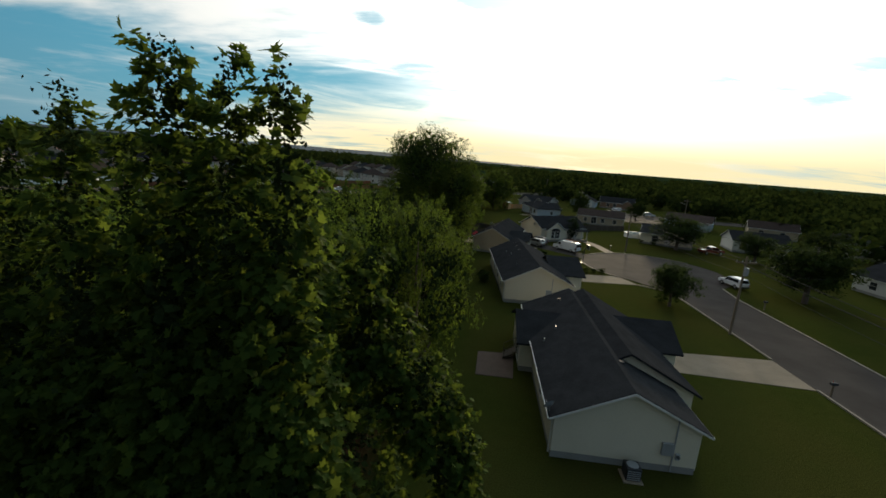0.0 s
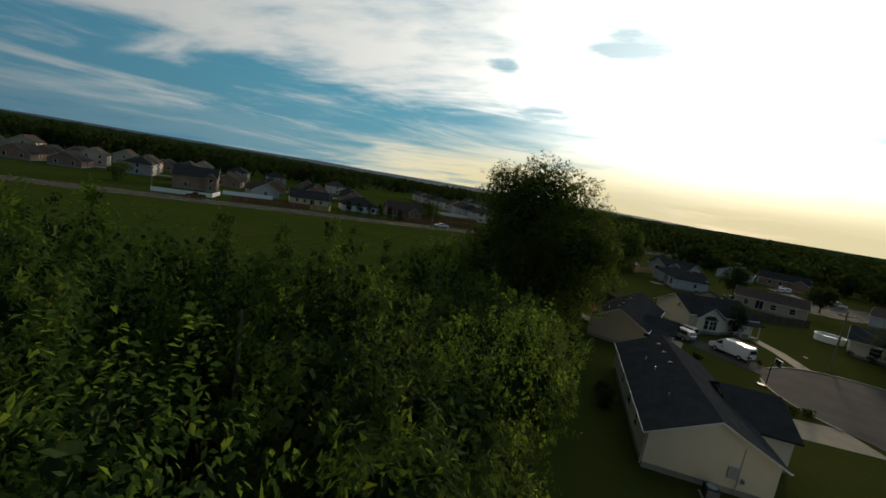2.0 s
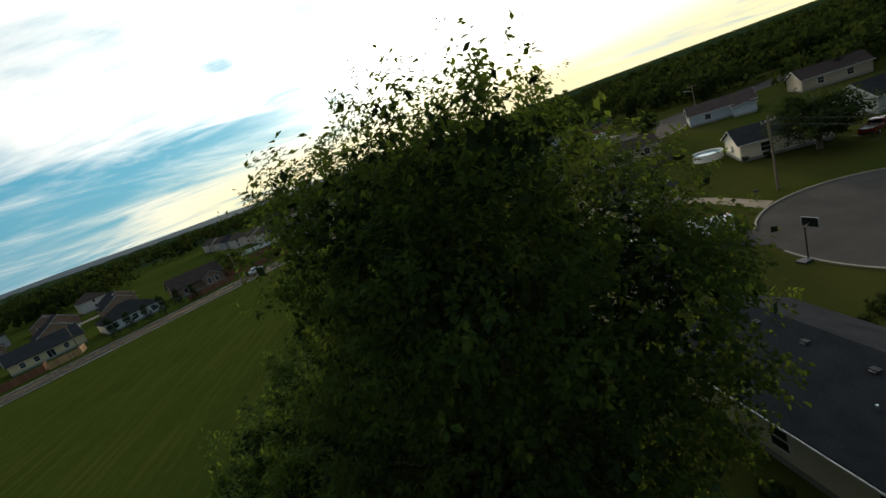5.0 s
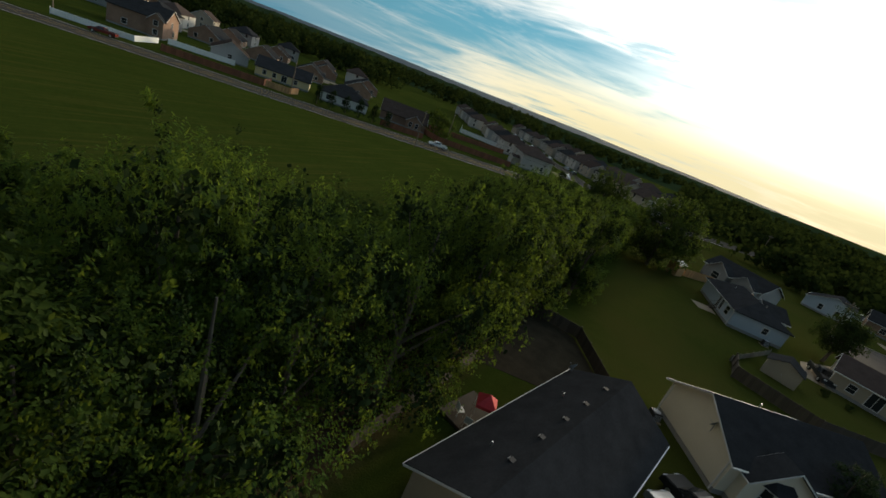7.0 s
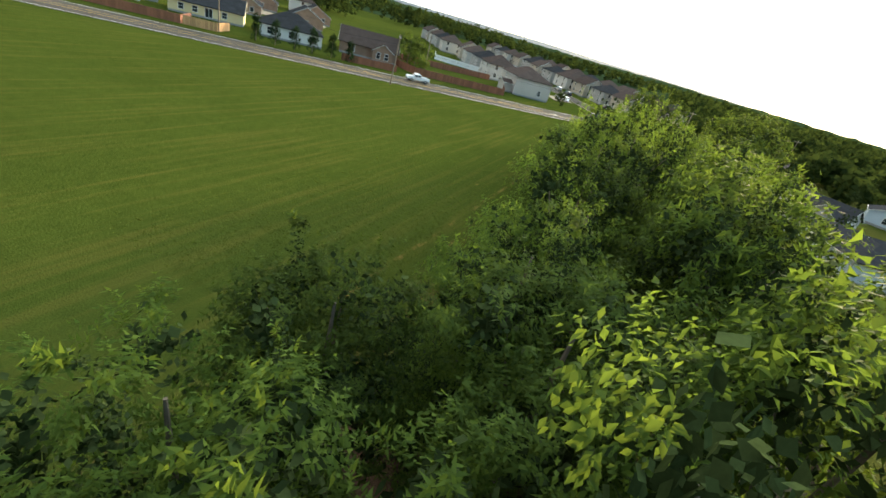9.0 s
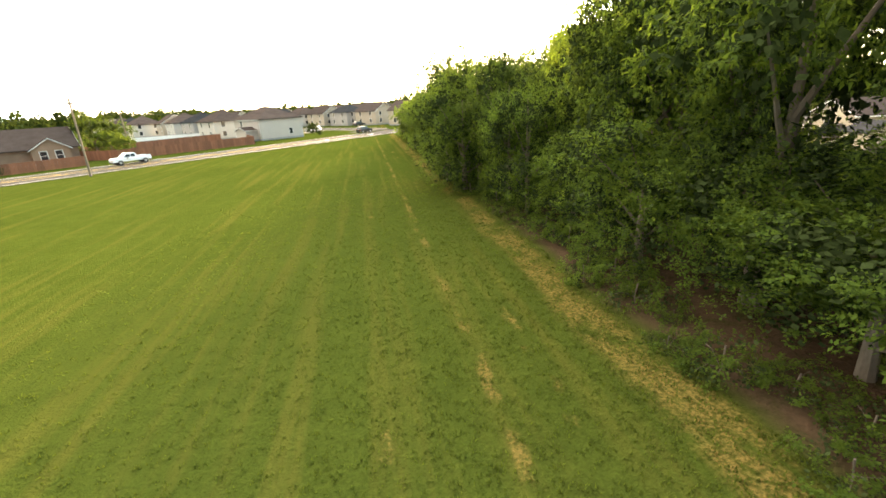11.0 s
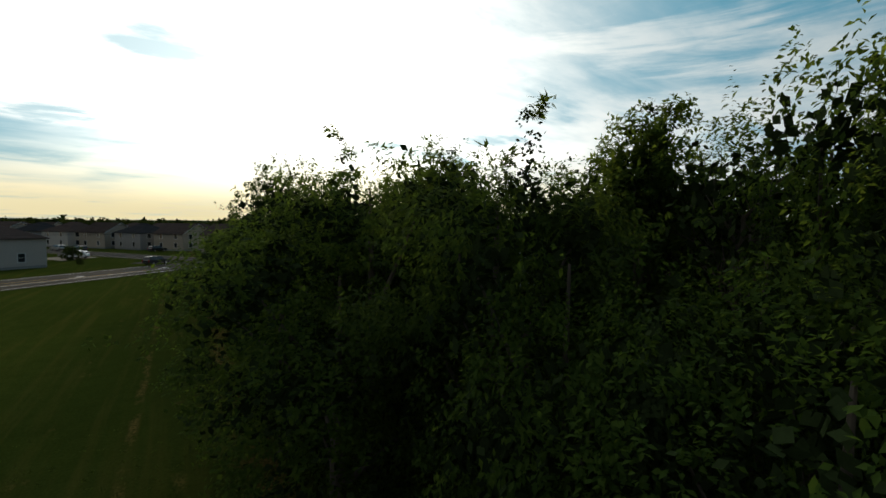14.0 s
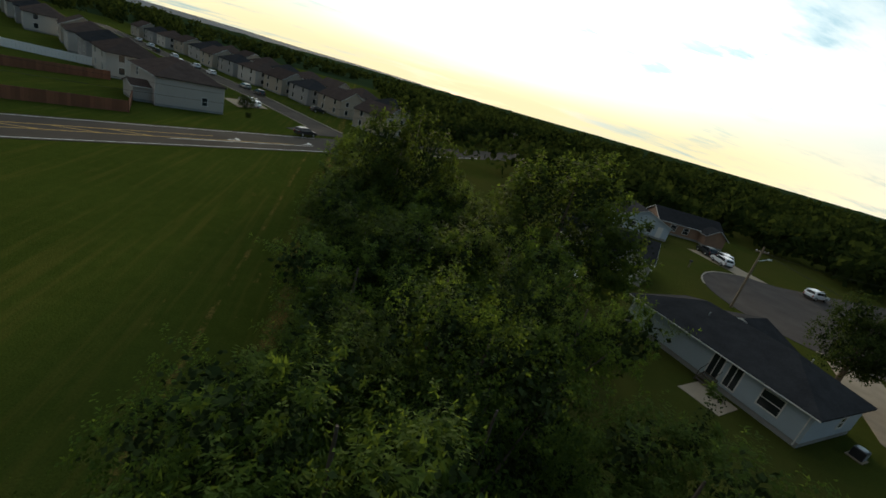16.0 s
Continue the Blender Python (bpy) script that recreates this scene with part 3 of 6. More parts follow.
def window_unit(parent, kind, side, x0, x1, y0, y1, along, z, w, h, mat=None):
    """A window or door set on one wall: frame, pane and glazing bar, a little proud of the wall."""
    def put(bm, a0, a1, b0, b1, d0, d1):
        # a along the wall, b up, d outwards from the wall
        if side == "S":
            return box(bm, a0, y0 - d1, b0, a1, y0 - d0, b1)
        if side == "N":
            return box(bm, a0, y1 + d0, b0, a1, y1 + d1, b1)
        if side == "W":
            return box(bm, x0 - d1, a0, b0, x0 - d0, a1, b1)
        return box(bm, x1 + d0, a0, b0, x1 + d1, a1, b1)
    fr = bmesh.new()
    t = 0.09
    put(fr, along - w / 2 - t, along + w / 2 + t, z - t, z, 0.0, 0.06)
    put(fr, along - w / 2 - t, along + w / 2 + t, z + h, z + h + t, 0.0, 0.06)
    put(fr, along - w / 2 - t, along - w / 2, z, z + h, 0.0, 0.06)
    put(fr, along + w / 2, along + w / 2 + t, z, z + h, 0.0, 0.06)
    unit = part("window" if "window" in kind else "door", fr, WHITE, parent)
    if kind == "window":
        bm = bmesh.new()
        put(bm, along - w / 2, along + w / 2, z + h * 0.49, z + h * 0.53, 0.004, 0.05)
        part("glazing_bar", bm, WHITE, unit)
        for b0, b1 in ((z, z + h * 0.49), (z + h * 0.53, z + h)):
            bm = bmesh.new()
            put(bm, along - w / 2, along + w / 2, b0, b1, 0.004, 0.02)
            part("pane", bm, WINDOW_GLASS, unit)
    elif kind == "far_window":
        bm = bmesh.new()
        put(bm, along - w / 2, along + w / 2, z, z + h, 0.004, 0.02)
        part("pane", bm, WINDOW_GLASS, unit)
    elif kind == "glass_door":
        bm = bmesh.new()
        put(bm, along - w / 2, along + w / 2, z, z + h, 0.004, 0.02)
        part("pane", bm, WINDOW_GLASS, unit)
        bm = bmesh.new()
        put(bm, along - 0.03, along + 0.03, z, z + h, 0.022, 0.045)
        part("mullion", bm, WHITE, unit)
    elif kind == "garage":
        rows = 4
        for k in range(rows):
            bm = bmesh.new()
            put(bm, along - w / 2, along + w / 2, z + h * k / rows + 0.012, z + h * (k + 1) / rows - 0.012, 0.004, 0.045)
            part("panel", bm, mat or WHITE, unit)
    else:
        bm = bmesh.new()
        put(bm, along - w / 2, along + w / 2, z, z + h, 0.004, 0.05)
        part("leaf", bm, mat or WHITE, unit)
        bm = bmesh.new()
        put(bm, along + w / 2 - 0.14, along + w / 2 - 0.08, z + h * 0.45, z + h * 0.5, 0.052, 0.10)
        part("knob", bm, STEEL, unit)
    return unit


def house(label, at, heading, length, width, eave=2.9, rise=1.9, wall=None, roof=None, hip=False, axis=1, wings=(), openings=(), vents=(), pipes=(), base=0.45, gutters=True, group="", foot=None):
    """A house: x0..x1 by y0..y1 round its middle, ridge along local y. wings: (x0, x1, y0, y1, eave, rise, axis)."""
    wall, roof = wall or CREAM, roof or SHINGLE
    h = empty("house", label, "house", group)
    x0, x1, y0, y1 = -width / 2, width / 2, -length / 2, length / 2
    boxes = [(x0, x1, y0, y1, eave, rise, axis)] + list(wings)
    for n, (a0, a1, b0, b1, ev, rs, ax, *plain) in enumerate(boxes):
        bm = bmesh.new()
        e = 0.0 if n == 0 else 0.004
        if hip and n == 0:
            box(bm, a0, b0, base, a1, b1, ev)
        else:
            walls_gable(bm, a0 + e, a1 - e, b0 + e, b1 - e, base, ev, rs - 0.02, ax)
        part("wall", bm, wall, h)
        part("foundation", boxed(a0 + 0.03 + e, b0 + 0.03 + e, -0.1, a1 - 0.03 - e, b1 - 0.03 - e, base), foot or BLOCK, h)
        bm = bmesh.new()
        if hip and n == 0:
            roof_hip(bm, a0, a1, b0, b1, ev, rs)
        else:
            roof_gable(bm, a0, a1, b0, b1, ev, rs, axis=ax)
        r = part("roof", bm, roof, h)
        # white boards along the rakes of the gables
        if not (hip and n == 0) and not plain:
            lo, hi = (a0, a1) if ax == 1 else (b0, b1)
            ends = (b0, b1) if ax == 1 else (a0, a1)
            mid, half = (lo + hi) / 2, (hi - lo) / 2
            drop = rs * 0.4 / half
            for s, end in zip((-1, 1), ends):
                o = end + s * 0.4
                for q in (lo - 0.4, hi + 0.4):
                    bm = bmesh.new()
                    prism(bm, [(q, ev - drop - 0.02), (q, ev - drop + 0.11), (mid, ev + rs + 0.11), (mid, ev + rs - 0.02)], ax, min(o, o + s * 0.035) + s * 0.004, max(o, o + s * 0.035) + s * 0.004)
                    part("bargeboard", bm, WHITE, h)
        if gutters and not plain:
            drop = rs * 0.4 / ((a1 - a0) / 2 if ax == 1 else (b1 - b0) / 2)
            z = ev - drop
            rows = [((a0 - 0.475, b0 - 0.4, z + 0.01, a0 - 0.41, b1 + 0.4, z + 0.09)), ((a1 + 0.41, b0 - 0.4, z + 0.01, a1 + 0.475, b1 + 0.4, z + 0.09))]
            if ax == 0:
                rows = [((a0 - 0.4, b0 - 0.52, z, a1 + 0.4, b0 - 0.41, z + 0.12)), ((a0 - 0.4, b1 + 0.41, z, a1 + 0.4, b1 + 0.52, z + 0.12))]
            for q in rows:
                part("gutter", boxed(*q), WHITE, h)
    if gutters:
        for q in ((x0, y0), (x0, y1), (x1, y0)):
            sx, sy = (-1 if q[0] < 0 else 1), (-1 if q[1] < 0 else 1)
            cx, cy = q[0] + sx * 0.06, q[1] - sy * 0.25
            part("downpipe", boxed(cx - 0.045, cy - 0.04, 0.15, cx + 0.045, cy + 0.04, eave - 0.1), WHITE, h)
    for o in openings:
        kind, side, along, z, w, hh = o[:6]
        which = boxes[o[6]] if len(o) > 6 and o[6] is not None else boxes[0]
        window_unit(h, kind, side, *which[:4], along, z, w, hh, o[7] if len(o) > 7 else None)
    for vx, vy in vents:
        z = eave + rise * (1 - abs(vx) / (width / 2)) + 0.1
        bm = bmesh.new()
        prism(bm, [(vx - 0.17, z), (vx + 0.17, z - 0.02), (vx + 0.17, z + 0.13), (vx - 0.13, z + 0.15)], 1, vy - 0.17, vy + 0.17)
        v = part("roof_vent", bm, VENT, h)
        part("louvre", boxed(vx - 0.2, vy - 0.12, z + 0.03, vx - 0.175, vy + 0.12, z + 0.10), VENT_LOUVRE, v)
    for vx, vy in pipes:
        z = eave + rise * (1 - abs(vx) / (width / 2))
        part("vent_pipe", rod(bmesh.new(), (vx, vy, z), (vx, vy, z + 0.45), 0.05), STEEL, h)
    h.matrix_basis = pose(at[0], at[1], 0, 0, 0, heading)
    return h


def heat_pump(at, heading=0):
    t = empty("heat_pump", "dark grey boxed heat pump on a slab beside the house", "heat pump", "heat pumps")
    part("slab", boxed(-0.55, -0.55, 0, 0.55, 0.55, 0.08), CONCRETE, t)
    part("casing", boxed(-0.42, -0.42, 0.08, 0.42, 0.42, 0.86, bevel=0.04), DARK_METAL, t)
    part("fan_grille", rod(bmesh.new(), (0, 0, 0.862), (0, 0, 0.90), 0.34, 0.32, 16), GREY_METAL, t)
    for k in range(5):
        part("louvre", boxed(-0.36, -0.44, 0.16 + 0.13 * k, 0.36, -0.424, 0.22 + 0.13 * k), GREY_METAL, t)
    t.matrix_basis = pose(*at, 0, 0, 0, heading)
    return t


def meter_box(at, heading=0):
    t = empty("electric_meter", "grey electric meter cabinet and conduit on the gable wall", "meter", "meters")
    part("cabinet", boxed(-0.32, -0.2, 0, 0.32, 0, 0.8, bevel=0.02), GREY_METAL, t)
    part("conduit", rod(bmesh.new(), (0.4, -0.06, -1.1), (0.4, -0.06, 2.3), 0.045), GREY_METAL, t)
    part("junction_box", boxed(0.55, -0.14, -0.25, 0.8, 0, 0.15, bevel=0.02), GREY_METAL, t)
    part("meter", rod(bmesh.new(), (0.67, -0.26, 0.0), (0.67, -0.14, 0.0), 0.09, 0.09, 12), GLASS_METER, t)
    t.matrix_basis = pose(*at, 0, 0, heading)
    return t


GLASS_METER = glass("meter_glass", (0.10, 0.11, 0.12))

# near row, from the first house on
house("single-storey cream siding house with dark shingle roof", (13.9, 8.6), 0.5, 19.8, 8.5, 2.95, 2.0,
      wings=((-3.4, 6.0, -5.0, 9.5, 2.75, 2.42, 1, True), (-5.4, 0.4, 0.8, 7.8, 2.7, 1.5, 0, True), (0.6, 7.9, 2.2, 8.0, 2.7, 1.55, 0, True)),
      openings=(("glass_door", "W", 2.4, 0.5, 1.7, 2.0, 2), ("window", "W", -4.5, 1.0, 0.9, 1.3), ("garage", "E", 5.1, 0.1, 4.6, 2.2, 3), ("window", "E", -2.4, 1.0, 1.4, 1.4, 1)),
      vents=((0.5, -5.9), (0.85, -0.4), (0.8, 2.3), (0.6, 4.6), (-1.3, 8.0)), pipes=((-2.6, 1.4), (-3.7, -0.2)))
house("cream siding house with dark shingle roof and side meter", (11.05, 37.4), 4.9, 19.2, 8.2, 2.95, 2.0,
      wings=((3.2, 7.2, -4.2, 4.2, 2.8, 1.6, 0, True),),
      openings=(("window", "W", -5.5, 1.0, 0.9, 1.2), ("window", "W", -1.5, 1.0, 1.4, 1.3), ("window", "W", 3.2, 1.0, 0.9, 1.2), ("garage", "E", 0.0, 0.1, 4.4, 2.1, 1)),
      vents=((-0.8, 1.5), (-0.8, 4.4), (-0.8, 7.0)), pipes=((-2.2, -5.2), (-2.5, 3.4), (-2.2, 0.5)))
house_c = house("tan siding house with dark shingle roof and porch", (7.95, 65.3), -12.5, 17.0, 7.2, 2.9, 1.95, TAN, SHINGLE,
      wings=((3.0, 6.6, -5.6, -0.8, 2.75, 1.2, 0, True),),
      openings=(("glass_door", "W", 1.5, 0.5, 1.7, 2.0), ("door", "E", -6.9, 0.45, 0.95, 2.05), ("window", "E", -3.2, 1.0, 1.5, 1.3, 1)),
      vents=((-0.7, -5.5), (-0.7, -2.6), (-0.7, 0.2), (-0.7, 3.0), (-0.7, 6.2)), pipes=((-2.1, -5.0), (-2.2, 3.2)))
house_d = house("cream house with bay-window gable and dark roof", (21.3, 82.7), 32.0, 8.4, 13.0, 3.1, 2.2, CREAM, SHINGLE, axis=0,
      wings=((-5.6, -0.6, -5.0, -4.0, 2.9, 1.6, 1),),
      openings=(("door", "S", 3.6, 0.45, 0.95, 2.05),), pipes=((-1.5, 1.2),))


def bay_window(parent, x, y):
    """A three-sided bay on a wall that faces -y: panels, panes and a small roof."""
    w, d = 1.25, 0.62
    plan = [(x - w, y), (x - w * 0.62, y - d), (x + w * 0.62, y - d), (x + w, y)]
    bm = bmesh.new()
    prism(bm, plan, 2, 0.75, 2.55)
    bay = part("bay_window", bm, WHITE, parent)
    for (ax, ay), (bx, by) in zip(plan, plan[1:]):
        u = Vector((bx - ax, by - ay))
        s = Vector((u.y, -u.x)).normalized()
        cuts = ((0.08, 0.47), (0.53, 0.92)) if u.length > 1.2 else ((0.14, 0.86),)
        for f0, f1 in cuts:
            p0, p1 = Vector((ax, ay)) + u * f0, Vector((ax, ay)) + u * f1
            for z0, z1 in ((0.95, 1.66), (1.72, 2.42)):
                bm = bmesh.new()
                prism(bm, [tuple(p0 + s * 0.004), tuple(p0 + s * 0.025), tuple(p1 + s * 0.025), tuple(p1 + s * 0.004)], 2, z0, z1)
                part("pane", bm, WINDOW_GLASS, bay)
    bm = bmesh.new()
    low = [bm.verts.new((px + (px - x) * 0.14, py - (0.14 if py < y - 0.1 else 0.0), 2.56)) for px, py in plan]
    high = [bm.verts.new((px * 0.55 + x * 0.45, y, 3.12)) for px in (x - w, x + w)]
    for f in ((low[0], low[1], high[0]), (low[1], low[2], high[1], high[0]), (low[2], low[3], high[1]), (low[3], low[2], low[1], low[0]), (low[0], high[0], high[1], low[3])):
        bm.faces.new(f)
    bmesh.ops.recalc_face_normals(bm, faces=bm.faces)
    part("bay_roof", bm, SHINGLE, bay)


def porch(parent, x0, x1, y0, y1, eave, rail=True):
    """A small porch on a wall that faces -y: slab, white posts, lean-to roof and a rail."""
    part("porch_slab", boxed(x0, y0, 0.0, x1, y1, 0.32), CONCRETE, parent)
    bm = bmesh.new()
    prism(bm, [(y0 - 0.3, eave - 0.32), (y1 - 0.004, eave + 0.12), (y1 - 0.004, eave + 0.26), (y0 - 0.3, eave - 0.18)], 0, x0 - 0.3, x1 + 0.3)
    part("porch_roof", bm, SHINGLE, parent)
    for px in (x0 + 0.15, (x0 + x1) / 2, x1 - 0.15):
        part("porch_post", boxed(px - 0.07, y0 + 0.06, 0.32, px + 0.07, y0 + 0.2, eave - 0.28), WHITE, parent)
    if rail:
        part("porch_rail", boxed(x0 + 0.22, y0 + 0.1, 1.15, (x0 + x1) / 2 - 0.07, y0 + 0.16, 1.22), WHITE, parent)
        for k in range(6):
            px = x0 + 0.36 + k * ((x1 - x0) / 2 - 0.5) / 5
            part("baluster", boxed(px - 0.02, y0 + 0.11, 0.32, px + 0.02, y0 + 0.15, 1.15), WHITE, parent)


bay_window(house_d, -3.1, -5.0)
porch(house_d, 2.6, 6.4, -5.8, -4.2, 2.75, False)
porch(house_c, 3.8, 6.0, -8.7, -5.65, 2.65)
house("long tan single-storey house with brown roof", (42.2, 119.2), -15.0, 7.6, 13.8, 2.8, 1.7, TAN, SHINGLE_BROWN, axis=0,
      openings=(("window", "S", -4.6, 1.0, 0.9, 1.1), ("glass_door", "S", -2.0, 0.5, 1.5, 2.0), ("window", "S", 0.7, 1.0, 1.1, 1.2), ("window", "S", 4.3, 1.0, 1.1, 1.2), ("window", "W", 0.5, 1.0, 0.9, 1.2)))
house("blue-grey siding house with dark hipped roof", (24.0, 131.7), 13.5, 16.4, 8.4, 3.0, 1.8, BLUE_SIDING, SHINGLE, hip=True,
      wings=((3.0, 6.4, -2.0, 5.5, 2.9, 1.45, 0),),
      openings=(("glass_door", "W", -1.2, 0.75, 0.95, 2.05), ("glass_door", "W", -2.7, 0.75, 0.95, 2.0), ("window", "W", -5.6, 1.15, 1.5, 1.35), ("window", "S", 1.0, 1.2, 0.8, 1.0), ("garage", "E", 1.7, 0.1, 4.4, 2.1, 1)),
      vents=((0.6, 1.0),), pipes=((-1.6, 2.5), (0.8, -4.8)))
house("pale grey gabled house with dark shingle roof", (26.0, 158.0), -35.0, 8.5, 13.5, 2.9, 2.1, GREY_SIDING, SHINGLE, axis=0,
      wings=((-4.8, 0.2, -6.4, -4.0, 2.9, 1.9, 1), (1.6, 6.2, -6.8, -4.0, 2.9, 1.7, 1)),
      openings=(("window", "S", -2.3, 1.0, 1.6, 1.4, 1), ("garage", "S", 3.9, 0.1, 2.6, 2.1, 2)))
house("pale blue siding house with dark roof", (50.5, 184.0), -20.0, 10.0, 11.0, 2.9, 2.2, BLUE_SIDING, SHINGLE,
      openings=(("window", "S", 1.5, 1.0, 1.0, 1.3), ("window", "S", -2.0, 1.0, 1.0, 1.3), ("door", "S", 3.6, 0.45, 0.95, 2.05)))
house("brown-brick house with porch gable and dark roof", (67.0, 189.0), -15.0, 9.0, 15.0, 2.9, 2.2, BRICK, SHINGLE, axis=0,
      wings=((2.2, 6.6, -7.4, -4.2, 2.7, 1.5, 1),),
      openings=(("window", "S", -4.0, 1.0, 1.2, 1.3), ("window", "S", -1.0, 1.0, 1.2, 1.3)))
house("small cream house beside a round pool", (51.2, 88.4), -24.0, 8.0, 11.5, 2.8, 1.8, CREAM, SHINGLE, axis=0,
      openings=(("window", "S", -2.4, 1.0, 1.4, 1.3), ("door", "S", 0.4, 0.45, 0.95, 2.05), ("window", "W", 0.0, 1.0, 0.8, 1.1)))
house("pale blue-grey house with white carport roof", (75.0, 130.5), -31.0, 9.0, 14.0, 2.8, 1.9, BLUE_SIDING, SHINGLE_BROWN, axis=0,
      wings=((2.0, 6.4, -7.6, -4.4, 2.4, 0.5, 1),), openings=(("window", "W", 0.0, 1.0, 1.0, 1.2), ("window", "S", -3.0, 1.0, 1.2, 1.2)))
house("white house with front porch and dark roof", (73.0, 89.0), -10.0, 8.5, 12.5, 2.9, 2.0, WHITE_SIDING, SHINGLE, axis=0,
      wings=((-1.0, 3.0, -6.4, -4.2, 2.7, 1.3, 1),), openings=(("window", "S", -4.0, 1.0, 1.4, 1.3), ("window", "S", 4.6, 1.0, 1.2, 1.3), ("door", "S", 1.0, 0.45, 0.95, 2.05, 1)))
house("white house with steep dark gables", (100.0, 95.0), -8.0, 9.0, 12.0, 3.0, 2.6, WHITE_SIDING, SHINGLE,
      openings=(("window", "S", -2.2, 1.0, 1.2, 1.3), ("window", "S", 2.2, 1.0, 1.2, 1.3)))
house("white siding house with dark roof", (75.5, 50.0), 8.0, 12.0, 9.0, 2.9, 2.0, WHITE_SIDING, SHINGLE,
      openings=(("window", "W", -3.0, 1.0, 1.2, 1.3), ("window", "W", 2.5, 1.0, 1.2, 1.3), ("window", "S", 0.0, 1.0, 1.2, 1.3)))
house("tan house with brown shingle roof", (98.0, 124.0), -25.0, 9.0, 13.0, 2.9, 2.0, TAN, SHINGLE_BROWN, axis=0,
      openings=(("window", "S", -3.0, 1.0, 1.2, 1.3), ("window", "S", 2.5, 1.0, 1.2, 1.3)))
house("white house half hidden by trees", (94.0, 66.0), 5.0, 12.0, 9.0, 2.9, 2.2, WHITE_SIDING, SHINGLE,
      openings=(("window", "W", -3.0, 1.0, 1.2, 1.3), ("window", "W", 2.5, 1.0, 1.2, 1.3)))

# across the main road
house("two-storey beige house with hipped brown roof", (-47.2, 206.2), 37.0, 16.0, 12.0, 5.4, 2.9, BEIGE, SHINGLE_BROWN, hip=True,
      wings=((-9.0, -5.75, -6.0, 0.0, 2.7, 0.8, 0),),
      openings=(("window", "S", 2.4, 1.2, 1.0, 1.5), ("window", "W", 3.0, 1.0, 1.2, 1.5), ("window", "W", 3.0, 3.6, 1.2, 1.4), ("window", "E", -3.0, 3.6, 1.2, 1.4)))

# ---- vehicles ----
def wheel(parent, x, y, r=0.36, w=0.22, side=1):
    t = part("wheel", rod(bmesh.new(), (x - w / 2, y, r), (x + w / 2, y, r), r, r, 18), RUBBER, parent)
    o = x + side * (w / 2 + 0.006)
    part("rim", rod(bmesh.new(), (o - side * 0.03, y, r), (o, y, r), r * 0.62, r * 0.55, 12), STEEL, t)
    return t


def hull(bm, profile, half, tuck):
    """A body from its side outline (y, z) extruded across, drawn in above the waist (z > tuck[0]) by tuck[1]."""
    prism(bm, profile, 0, -half, half)
    for v in bm.verts:
        if v.co.z > tuck[0]:
            v.co.x *= 1 - tuck[1] * min(1, (v.co.z - tuck[0]) / 0.6)
    es = [e for e in bm.edges if abs(e.verts[0].co.x - e.verts[1].co.x) < 0.4]
    bmesh.ops.bevel(bm, geom=es, offset=0.06, segments=2, affect="EDGES")


def vehicle(name, label, at, heading, profile, glass_side, glass_front, glass_rear, length, half, paint, wheels, tuck, group="", lamps=(0.75, 0.85), r=0.36):
    """A road vehicle that points along local +y."""
    v = empty(name, label, name.replace("_", " "), group)
    bm = bmesh.new()
    hull(bm, profile, half, tuck)
    part("body", bm, paint, v, smooth=False)
    for s in (-1, 1):
        for outline in glass_side:
            bm = bmesh.new()
            prism(bm, outline, 0, -0.012, 0.012)
            for q in bm.verts:
                k = tuck[1] * min(1, max(0, q.co.z - tuck[0]) / 0.6)
                q.co.x += s * (half * (1 - k) + 0.006)
            part("side_window", bm, CAR_GLASS, v)
        for y in wheels:
            wheel(v, s * (half - 0.10), y, r, side=s)
        bm = boxed(s * half, wheels[0] * 0.36, 1.0, s * (half + 0.17), wheels[0] * 0.36 + 0.12, 1.17, bevel=0.02)
        part("wing_mirror", bm, paint if paint is not CAR_WHITE else CAR_BLACK, v)
        part("headlight", boxed(s * half * 0.62 - 0.2, length / 2 - 0.10, lamps[0] - 0.09, s * half * 0.62 + 0.2, length / 2 + 0.015, lamps[0] + 0.09, bevel=0.02), HEADLIGHT, v)
        part("tail_light", boxed(s * half * 0.82 - 0.09, -length / 2 - 0.012, lamps[1] - 0.2, s * half * 0.82 + 0.09, -length / 2 + 0.08, lamps[1] + 0.2, bevel=0.02), TAILLIGHT, v)
    for nm, (ya, za, yb, zb), k in (("windscreen", glass_front, 0.86), ("rear_window", glass_rear, 0.80)):
        bm = bmesh.new()
        d = Vector((0, yb - ya, zb - za)).normalized()
        nrm = Vector((0, d.z, -d.y)) * (0.014 if nm == "windscreen" else -0.014)
        k2 = 1 - tuck[1]
        q = [Vector((-half * k, ya, za)), Vector((half * k, ya, za)), Vector((half * k * k2, yb, zb)), Vector((-half * k * k2, yb, zb))]
        lo, hi = [bm.verts.new(p - nrm) for p in q], [bm.verts.new(p + nrm) for p in q]
        bm.faces.new(lo[::-1])
        bm.faces.new(hi)
        for i in range(4):
            bm.faces.new((lo[i], lo[(i + 1) % 4], hi[(i + 1) % 4], hi[i]))
        bmesh.ops.recalc_face_normals(bm, faces=bm.faces)
        part(nm, bm, CAR_GLASS, v)
    for nm, y0 in (("front_bumper", length / 2 - 0.12), ("rear_bumper", -length / 2 - 0.03)):
        part(nm, boxed(-half * 0.94, y0, 0.36, half * 0.94, y0 + 0.15, 0.58, bevel=0.03), DARK_METAL, v)
    v.matrix_basis = pose(at[0], at[1], at[2] if len(at) > 2 else 0.03, 0, 0, heading)
    return v


